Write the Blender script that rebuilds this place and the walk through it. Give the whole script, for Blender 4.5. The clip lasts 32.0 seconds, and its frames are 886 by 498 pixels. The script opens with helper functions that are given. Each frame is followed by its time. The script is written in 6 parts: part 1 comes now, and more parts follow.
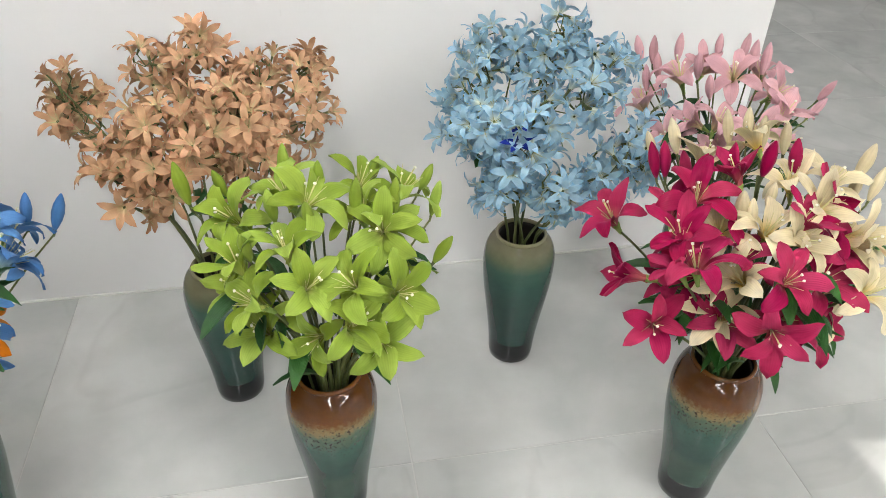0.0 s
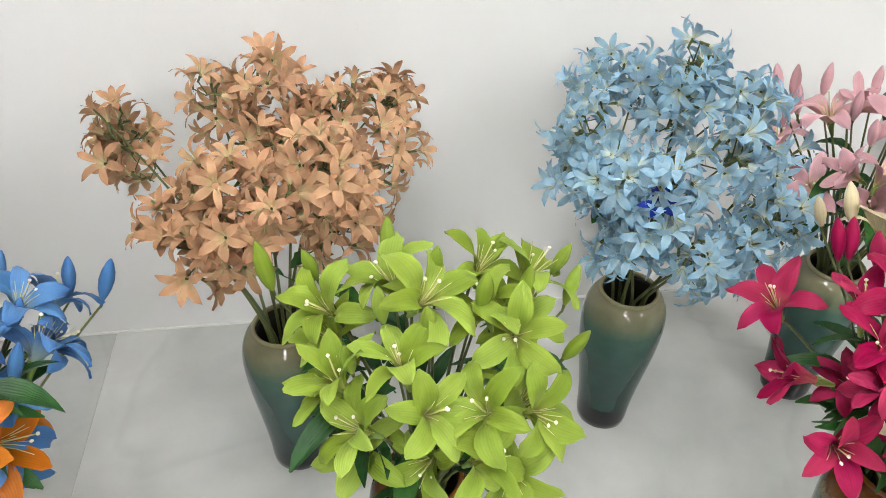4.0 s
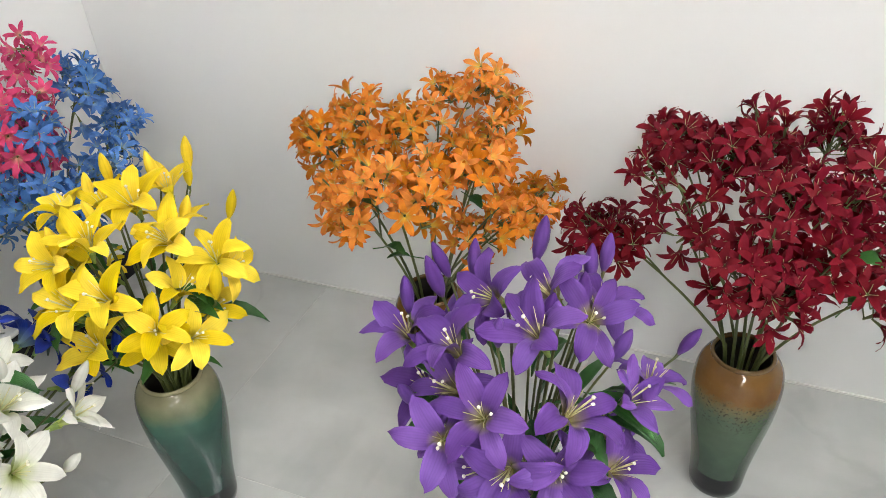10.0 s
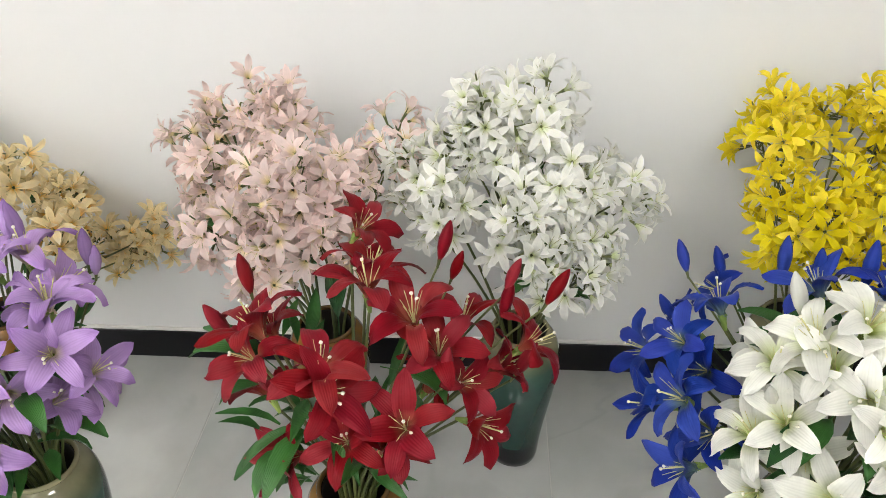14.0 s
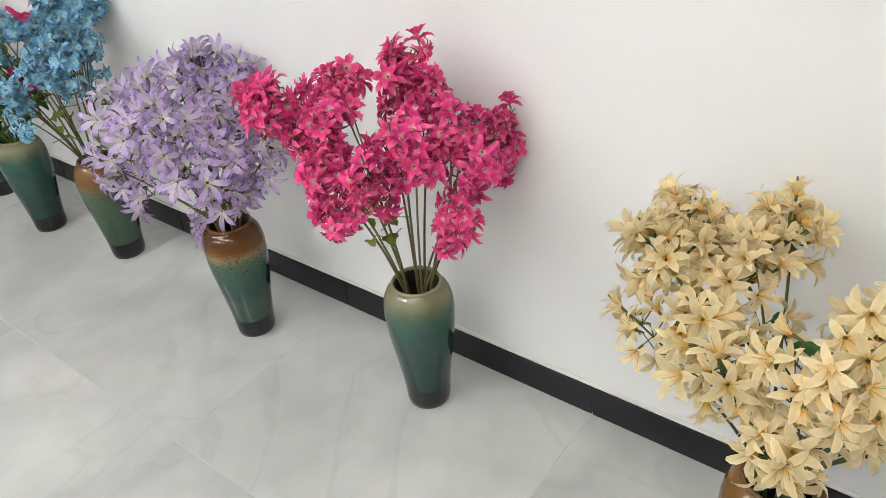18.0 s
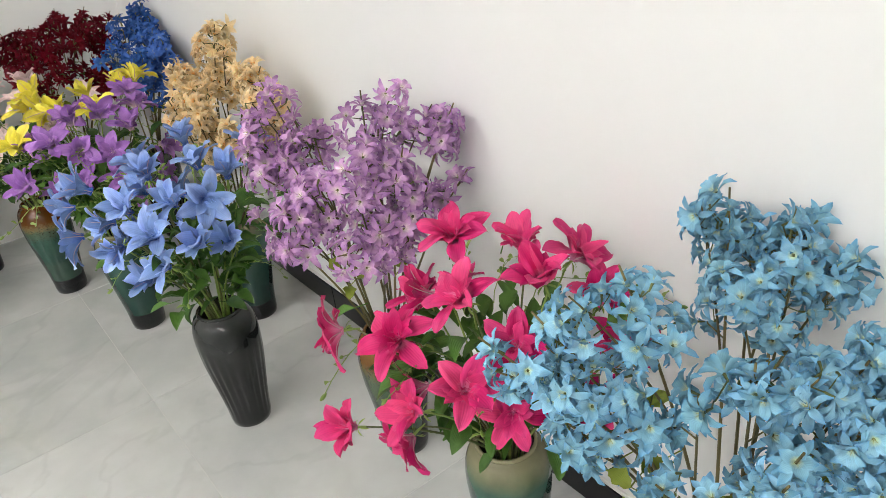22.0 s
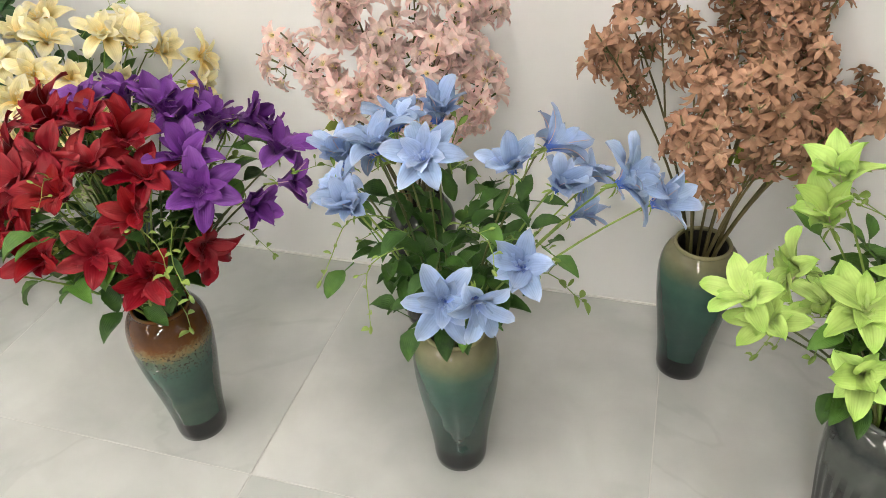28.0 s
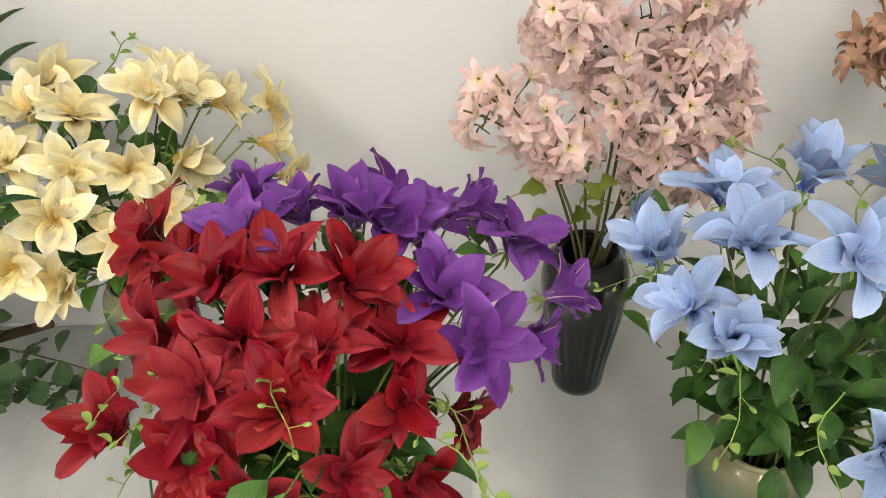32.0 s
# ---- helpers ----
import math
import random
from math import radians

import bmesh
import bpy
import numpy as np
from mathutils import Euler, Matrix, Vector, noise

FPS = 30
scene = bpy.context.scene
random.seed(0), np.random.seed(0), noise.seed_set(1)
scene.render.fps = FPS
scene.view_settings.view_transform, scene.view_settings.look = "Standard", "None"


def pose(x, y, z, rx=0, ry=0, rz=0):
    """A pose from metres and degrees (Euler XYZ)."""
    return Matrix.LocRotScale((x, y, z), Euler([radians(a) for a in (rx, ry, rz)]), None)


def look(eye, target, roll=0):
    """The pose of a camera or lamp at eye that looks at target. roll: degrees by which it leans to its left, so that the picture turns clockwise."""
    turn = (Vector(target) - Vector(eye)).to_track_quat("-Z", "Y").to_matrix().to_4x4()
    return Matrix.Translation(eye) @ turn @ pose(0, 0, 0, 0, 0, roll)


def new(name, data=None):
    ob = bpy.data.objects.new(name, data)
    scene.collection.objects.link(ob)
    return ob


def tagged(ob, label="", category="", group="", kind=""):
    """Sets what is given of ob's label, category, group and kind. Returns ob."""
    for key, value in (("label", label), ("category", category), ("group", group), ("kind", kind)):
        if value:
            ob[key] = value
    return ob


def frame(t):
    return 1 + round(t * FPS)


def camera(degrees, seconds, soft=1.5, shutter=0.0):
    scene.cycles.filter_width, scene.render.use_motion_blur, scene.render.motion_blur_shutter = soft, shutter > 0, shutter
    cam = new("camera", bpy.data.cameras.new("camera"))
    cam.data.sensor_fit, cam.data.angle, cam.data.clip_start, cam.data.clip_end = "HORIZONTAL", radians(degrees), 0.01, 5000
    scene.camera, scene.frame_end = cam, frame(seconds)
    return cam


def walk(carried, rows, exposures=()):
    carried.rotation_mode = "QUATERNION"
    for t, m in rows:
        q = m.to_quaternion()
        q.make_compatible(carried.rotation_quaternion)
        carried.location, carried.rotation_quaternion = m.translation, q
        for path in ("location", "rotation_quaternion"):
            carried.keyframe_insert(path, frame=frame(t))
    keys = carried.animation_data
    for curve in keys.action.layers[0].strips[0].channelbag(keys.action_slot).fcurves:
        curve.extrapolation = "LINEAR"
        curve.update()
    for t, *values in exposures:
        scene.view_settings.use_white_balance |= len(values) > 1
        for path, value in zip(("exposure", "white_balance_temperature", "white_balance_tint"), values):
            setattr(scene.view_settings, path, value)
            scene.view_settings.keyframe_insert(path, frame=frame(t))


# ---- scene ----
cam = camera(61.7, 32.0, soft=0.9)
PATH = [
    (0, (-0.151, -1.012, 1.286), (0.173, 0.586, 0.128), 1.6),
    (0.5, (-0.185, -0.929, 1.289), (0.161, 0.653, 0.115), 1.7),
    (1, (-0.197, -0.857, 1.282), (0.159, 0.71, 0.091), 1.9),
    (1.5, (-0.167, -0.79, 1.286), (0.19, 0.76, 0.074), 2.2),
    (2, (-0.146, -0.765, 1.284), (0.191, 0.784, 0.065), 2.0),
    (2.5, (-0.146, -0.747, 1.284), (0.175, 0.798, 0.055), 2.0),
    (4.5, (-0.327, -0.717, 1.275), (-0.106, 0.863, 0.068), 2.8),
    (5, (-0.41, -0.72, 1.28), (-0.305, 0.864, 0.063), 2.7),
    (5.5, (-0.502, -0.712, 1.28), (-0.547, 0.87, 0.057), 2.1),
    (6, (-0.565, -0.655, 1.272), (-0.738, 0.931, 0.066), 2.0),
    (6.5, (-0.645, -0.65, 1.286), (-0.923, 0.92, 0.078), 1.3),
    (7, (-0.793, -0.697, 1.296), (-1.129, 0.872, 0.101), 1.3),
    (7.5, (-0.895, -0.753, 1.293), (-1.306, 0.812, 0.116), 0.4),
    (8, (-0.98, -0.771, 1.301), (-1.459, 0.787, 0.142), -1.0),
    (8.5, (-1.104, -0.753, 1.296), (-1.63, 0.799, 0.149), -2.3),
    (9, (-1.186, -0.754, 1.303), (-1.736, 0.794, 0.163), -3.2),
    (9.5, (-1.279, -0.78, 1.311), (-1.861, 0.768, 0.186), -3.7),
    (10, (-1.362, -0.818, 1.312), (-2.025, 0.705, 0.199), -3.5),
    (10.5, (-1.434, -0.819, 1.312), (-2.262, 0.637, 0.218), -3.1),
    (11, (-1.526, -0.799, 1.322), (-2.576, 0.517, 0.242), -2.3),
    (11.5, (-1.569, -0.799, 1.329), (-2.856, 0.279, 0.241), -1.8),
    (12, (-1.589, -0.832, 1.318), (-3.062, -0.04, 0.221), -1.3),
    (12.5, (-1.592, -0.86, 1.317), (-3.186, -0.366, 0.214), -1.2),
    (13, (-1.595, -0.885, 1.323), (-3.241, -0.66, 0.209), -1.6),
    (13.5, (-1.602, -0.912, 1.318), (-3.267, -0.889, 0.211), -1.5),
    (15.5, (-1.625, -1.22, 1.307), (-3.205, -1.574, 0.133), 1.6),
    (16, (-1.641, -1.308, 1.303), (-3.173, -1.796, 0.113), 0.7),
    (16.5, (-1.705, -1.412, 1.32), (-3.171, -2.084, 0.136), -1.6),
    (17, (-1.746, -1.562, 1.316), (-3.156, -2.376, 0.155), -2.7),
    (17.5, (-1.765, -1.706, 1.336), (-3.117, -2.636, 0.192), -3.7),
    (18, (-1.864, -1.848, 1.337), (-3.14, -2.918, 0.23), -5.2),
    (18.5, (-1.948, -1.983, 1.346), (-3.168, -3.131, 0.254), -5.9),
    (19, (-2.001, -2.152, 1.346), (-3.16, -3.378, 0.272), -6.9),
    (19.5, (-2.068, -2.335, 1.345), (-3.173, -3.621, 0.285), -7.8),
    (20, (-2.119, -2.558, 1.337), (-3.199, -3.879, 0.293), -8.2),
    (20.5, (-2.116, -2.845, 1.346), (-3.191, -4.181, 0.316), -7.6),
    (21, (-2.134, -3.127, 1.351), (-3.21, -4.467, 0.328), -7.3),
    (21.5, (-2.168, -3.412, 1.344), (-3.215, -4.789, 0.34), -7.1),
    (22, (-2.155, -3.704, 1.345), (-3.148, -5.13, 0.355), -7.1),
    (22.5, (-2.144, -3.94, 1.37), (-3.056, -5.427, 0.392), -6.7),
    (23, (-2.145, -4.194, 1.364), (-2.96, -5.741, 0.394), -5.8),
    (23.5, (-2.098, -4.446, 1.363), (-2.782, -6.064, 0.407), -4.1),
    (24, (-2.076, -4.657, 1.371), (-2.561, -6.347, 0.418), -2.8),
    (24.5, (-1.981, -4.815, 1.359), (-2.265, -6.556, 0.416), -1.3),
    (25, (-1.815, -4.953, 1.349), (-1.883, -6.723, 0.42), -0.4),
    (25.5, (-1.658, -5.075, 1.345), (-1.515, -6.843, 0.421), -0.7),
    (26, (-1.442, -5.141, 1.334), (-1.142, -6.881, 0.395), -1.6),
    (26.5, (-1.257, -5.188, 1.329), (-0.86, -6.891, 0.359), -2.2),
    (28.5, (-0.5, -5.765, 1.251), (0.006, -7.229, -0.014), -3.9),
    (29, (-0.288, -5.888, 1.222), (0.224, -7.306, -0.093), -4.6),
    (29.5, (-0.18, -5.961, 1.223), (0.336, -7.334, -0.137), -5.6),
    (30, (-0.149, -6.003, 1.21), (0.327, -7.345, -0.194), -6.2),
    (30.5, (-0.082, -6.001, 1.215), (0.359, -7.336, -0.207), -6.9),
    (31, (-0.058, -5.989, 1.219), (0.299, -7.356, -0.197), -6.2),
    (31.5, (-0.05, -5.967, 1.238), (0.201, -7.401, -0.134), -5.1),
    (32, (-0.057, -5.935, 1.246), (0.093, -7.448, -0.053), -4.6),
]
walk(cam, [(t, look(eye, target, roll)) for t, eye, target, roll in PATH], exposures=[(0.0, -0.2, 6480, 11), (3.0, -0.14, 6480, 11), (6.0, 0.0, 6500, 10), (9.0, 0.04, 6500, 10), (10.5, 0.06, 6500, 10), (12.0, -0.14, 6550, 10), (13.5, -0.12, 6550, 10), (18.0, -0.32, 6500, 10), (22.0, -0.14, 6650, 10), (24.0, -0.12, 6850, 10), (26.0, -0.06, 6900, 10), (29.0, -0.12, 7050, 12), (30.5, 0.1, 7000, 12), (31.2, 0.06, 7000, 12), (32.0, -0.16, 7000, 12)])

# ---------------------------------------------------------------- light
ROOM_H = 2.9
world = bpy.data.worlds.new("sky")
scene.world = world
world.use_nodes = True
sky = world.node_tree.nodes.new("ShaderNodeTexSky")
sky.sky_type = "NISHITA"
sky.sun_disc = False
sky.sun_elevation, sky.sun_rotation = radians(35.5), radians(90)
world.node_tree.links.new(sky.outputs[0], world.node_tree.nodes["Background"].inputs[0])
world.node_tree.nodes["Background"].inputs[1].default_value = 0.1

sun = new("sun", bpy.data.lights.new("sun", "SUN"))
sun.data.energy, sun.data.angle, sun.data.color = 5.0, radians(0.5), (1.0, 0.95, 0.88)
sun.matrix_world = look((4.18, -0.5, 2.283), (0.98, -0.5, 0.0))


# ---------------------------------------------------------------- materials
def lin(r, g, b, k=1.0):
    """Linear colour from screen values, times k, with the hue kept where it would pass 0.92."""
    c = [k * (v / 12.92 if v <= 0.04045 else ((v + 0.055) / 1.055) ** 2.4) for v in (r / 255, g / 255, b / 255)]
    top = max(1.0, max(c) / 0.92)
    return (c[0] / top, c[1] / top, c[2] / top, 1.0)


def material(name, color, rough=0.5, spec=0.5, metal=0.0, coat=0.0):
    m = bpy.data.materials.new(name)
    m.use_nodes = True
    b = m.node_tree.nodes["Principled BSDF"]
    b.inputs["Base Color"].default_value = color
    b.inputs["Roughness"].default_value = rough
    b.inputs["Specular IOR Level"].default_value = spec
    b.inputs["Metallic"].default_value = metal
    b.inputs["Coat Weight"].default_value = coat
    return m, m.node_tree.nodes, m.node_tree.links, b


def ramp(nodes, stops, mode="LINEAR"):
    r = nodes.new("ShaderNodeValToRGB")
    r.color_ramp.interpolation = mode
    els = r.color_ramp.elements
    while len(els) < len(stops):
        els.new(0.5)
    for e, (p, c) in zip(els, stops):
        e.position, e.color = p, c
    return r


def noise_tex(nodes, links, scale, detail=4.0, rough=0.55, coord="Object", warp=0.0):
    n = nodes.new("ShaderNodeTexNoise")
    n.inputs["Scale"].default_value, n.inputs["Detail"].default_value = scale, detail
    n.inputs["Roughness"].default_value, n.inputs["Distortion"].default_value = rough, warp
    tc = nodes.new("ShaderNodeTexCoord")
    links.new(tc.outputs[coord], n.inputs["Vector"])
    return n


def mixed(nodes, links, a, b, fac, mode="MIX"):
    m = nodes.new("ShaderNodeMix")
    m.data_type, m.blend_type = "RGBA", mode
    for sock, v in ((m.inputs[6], a), (m.inputs[7], b), (m.inputs[0], fac)):
        if isinstance(v, (tuple, float, int)):
            sock.default_value = v
        else:
            links.new(v, sock)
    return m.outputs[2]


def bump(nodes, links, height, bsdf, strength=0.2, dist=0.01):
    b = nodes.new("ShaderNodeBump")
    b.inputs["Strength"].default_value, b.inputs["Distance"].default_value = strength, dist
    links.new(height, b.inputs["Height"])
    links.new(b.outputs[0], bsdf.inputs["Normal"])


def wall_paint():
    m, n, l, b = material("white wall paint", (0.775, 0.778, 0.77, 1), 0.55, 0.35)
    big = noise_tex(n, l, 0.8, 3, coord="Generated")
    fine = noise_tex(n, l, 160, 3)
    scuff = noise_tex(n, l, 5.5, 6, 0.7, warp=1.5)
    r = ramp(n, [(0.0, (0.755, 0.758, 0.75, 1)), (1.0, (0.805, 0.808, 0.80, 1))])
    l.new(big.outputs[0], r.inputs[0])
    s = ramp(n, [(0.70, (0, 0, 0, 1)), (0.78, (1, 1, 1, 1))])
    l.new(scuff.outputs[0], s.inputs[0])
    l.new(mixed(n, l, r.outputs[0], (0.71, 0.70, 0.68, 1), s.outputs[0]), b.inputs["Base Color"])
    bump(n, l, fine.outputs[0], b, 0.06, 0.002)
    return m


def tile_mat():
    m, n, l, b = material("grey marble porcelain tile", (0.42, 0.42, 0.41, 1), 0.16, 0.5)
    info = n.new("ShaderNodeObjectInfo")
    tc = n.new("ShaderNodeTexCoord")
    shift = n.new("ShaderNodeVectorMath")
    shift.operation = "ADD"
    l.new(tc.outputs["Object"], shift.inputs[0])
    rnd = n.new("ShaderNodeVectorMath")
    rnd.operation = "SCALE"
    rnd.inputs[0].default_value = (37.0, 91.0, 13.0)
    l.new(info.outputs["Random"], rnd.inputs["Scale"])
    l.new(rnd.outputs[0], shift.inputs[1])
    outs = []
    for sc, det, warp in ((2.2, 4, 0.5), (7, 5, 0.3), (1.1, 5, 1.2)):
        t = n.new("ShaderNodeTexNoise")
        t.inputs["Scale"].default_value, t.inputs["Detail"].default_value, t.inputs["Distortion"].default_value = sc, det, warp
        l.new(shift.outputs[0], t.inputs["Vector"])
        outs.append(t.outputs[0])
    cloud = ramp(n, [(0.32, lin(180, 183, 180)), (0.5, lin(192, 194, 191)), (0.7, lin(204, 205, 202))])
    l.new(outs[0], cloud.inputs[0])
    patch = ramp(n, [(0.35, (0.91, 0.91, 0.91, 1)), (0.65, (1.04, 1.04, 1.04, 1))])
    l.new(outs[1], patch.inputs[0])
    c1 = mixed(n, l, cloud.outputs[0], patch.outputs[0], 0.8, "MULTIPLY")
    vein = ramp(n, [(0.484, (0, 0, 0, 1)), (0.497, (1, 1, 1, 1)), (0.503, (1, 1, 1, 1)), (0.520, (0, 0, 0, 1))])
    l.new(outs[2], vein.inputs[0])
    faint = n.new("ShaderNodeMath")
    faint.operation = "MULTIPLY"
    faint.inputs[1].default_value = 0.10
    l.new(vein.outputs[0], faint.inputs[0])
    l.new(mixed(n, l, c1, lin(120, 120, 118), faint.outputs[0]), b.inputs["Base Color"])
    rr = ramp(n, [(0.3, (0.03, 0.03, 0.03, 1)), (0.7, (0.08, 0.08, 0.08, 1))])
    l.new(outs[1], rr.inputs[0])
    l.new(rr.outputs[0], b.inputs["Roughness"])
    bump(n, l, outs[1], b, 0.03, 0.004)
    return m


RIB = material("pale wire rib", lin(206, 176, 176), 0.5)[0]


def petal_mat(name, mid, throat=None, tip=None, rough=0.6, vein=0.10, k=0.9, throat_at=0.42, thin=0.16, gloss=0.06):
    """Dyed cloth petal: colour runs along the petal, with veins along it, paler edges and a tint of its own for each flower and petal."""
    m, n, l, b = material(name, lin(*mid, k), rough, gloss)
    uv = n.new("ShaderNodeTexCoord")
    sep = n.new("ShaderNodeSeparateXYZ")
    l.new(uv.outputs["UV"], sep.inputs[0])
    th, tp = throat or mid, tip or mid
    r = ramp(n, [(0.0, lin(*th, k)), (0.12, lin(*th, k)), (throat_at, lin(*mid, k)), (0.72, lin(*mid, k)), (1.0, lin(*tp, k))])
    l.new(sep.outputs[1], r.inputs[0])

    def spread(source, lo, hi, times=1.0):
        if times != 1.0:
            mul = n.new("ShaderNodeMath")
            mul.operation = "MULTIPLY"
            mul.inputs[1].default_value = times
            l.new(source, mul.inputs[0])
            fr = n.new("ShaderNodeMath")
            fr.operation = "FRACT"
            l.new(mul.outputs[0], fr.inputs[0])
            source = fr.outputs[0]
        mr = n.new("ShaderNodeMapRange")
        mr.inputs[3].default_value, mr.inputs[4].default_value = lo, hi
        l.new(source, mr.inputs[0])
        return mr.outputs[0]

    info, geo = n.new("ShaderNodeObjectInfo"), n.new("ShaderNodeNewGeometry")
    hsv = n.new("ShaderNodeHueSaturation")
    both = n.new("ShaderNodeMath")
    both.operation = "MULTIPLY"
    l.new(spread(info.outputs["Random"], 0.80, 1.14), both.inputs[0])
    l.new(spread(geo.outputs["Random Per Island"], 0.88, 1.12), both.inputs[1])
    l.new(both.outputs[0], hsv.inputs["Value"])
    l.new(spread(info.outputs["Random"], 1.0, 0.93), hsv.inputs["Saturation"])
    l.new(spread(info.outputs["Random"], 0.497, 0.503, 17.0), hsv.inputs["Hue"])
    w = n.new("ShaderNodeTexWave")
    w.inputs["Scale"].default_value, w.inputs["Distortion"].default_value, w.inputs["Detail"].default_value = 2.6, 1.6, 2
    l.new(uv.outputs["UV"], w.inputs["Vector"])
    wr = ramp(n, [(0.0, (1 - vein, 1 - vein, 1 - vein, 1)), (0.6, (1, 1, 1, 1))])
    l.new(w.outputs["Fac"], wr.inputs[0])
    grain = noise_tex(n, l, 45, 4)
    gr = ramp(n, [(0.3, (0.90, 0.90, 0.90, 1)), (0.7, (1.06, 1.06, 1.06, 1))])
    l.new(grain.outputs[0], gr.inputs[0])
    rim = ramp(n, [(0.0, (1.12, 1.12, 1.12, 1)), (0.22, (1, 1, 1, 1)), (0.47, (0.99, 0.99, 0.99, 1)), (0.5, (0.92, 0.92, 0.92, 1)), (0.53, (0.99, 0.99, 0.99, 1)), (0.78, (1, 1, 1, 1)), (1.0, (1.12, 1.12, 1.12, 1))])
    l.new(sep.outputs[0], rim.inputs[0])
    c = mixed(n, l, mixed(n, l, r.outputs[0], wr.outputs[0], 1.0, "MULTIPLY"), gr.outputs[0], 1.0, "MULTIPLY")
    l.new(mixed(n, l, c, rim.outputs[0], 1.0, "MULTIPLY"), hsv.inputs["Color"])
    l.new(hsv.outputs[0], b.inputs["Base Color"])
    bump(n, l, w.outputs["Fac"], b, 0.18, 0.001)
    tr = n.new("ShaderNodeBsdfTranslucent")
    l.new(hsv.outputs[0], tr.inputs[0])
    mx = n.new("ShaderNodeMixShader")
    mx.inputs[0].default_value = thin
    l.new(b.outputs[0], mx.inputs[1])
    l.new(tr.outputs[0], mx.inputs[2])
    l.new(mx.outputs[0], n["Material Output"].inputs[0])
    return m


def plain_leaf(name, a, bcol, rough=0.5):
    m, n, l, b = material(name, lin(*a), rough, 0.4)
    info = n.new("ShaderNodeObjectInfo")
    g = noise_tex(n, l, 40, 4)
    r = ramp(n, [(0.25, lin(*a)), (0.8, lin(*bcol))])
    add = n.new("ShaderNodeMath")
    add.operation = "MULTIPLY_ADD"
    add.inputs[1].default_value = 0.5
    l.new(info.outputs["Random"], add.inputs[0])
    half = n.new("ShaderNodeMath")
    half.operation = "MULTIPLY"
    half.inputs[1].default_value = 0.6
    l.new(g.outputs[0], half.inputs[0])
    l.new(half.outputs[0], add.inputs[2])
    l.new(add.outputs[0], r.inputs[0])
    l.new(r.outputs[0], b.inputs["Base Color"])
    uv = n.new("ShaderNodeTexCoord")
    w = n.new("ShaderNodeTexWave")
    w.inputs["Scale"].default_value, w.inputs["Distortion"].default_value = 4.0, 1.0
    l.new(uv.outputs["UV"], w.inputs["Vector"])
    bump(n, l, w.outputs["Fac"], b, 0.3, 0.002)
    tr = n.new("ShaderNodeBsdfTranslucent")
    l.new(r.outputs[0], tr.inputs[0])
    mx = n.new("ShaderNodeMixShader")
    mx.inputs[0].default_value = 0.2
    l.new(b.outputs[0], mx.inputs[1])
    l.new(tr.outputs[0], mx.inputs[2])
    l.new(mx.outputs[0], n["Material Output"].inputs[0])
    return m


DARK = lin(8, 9, 14)


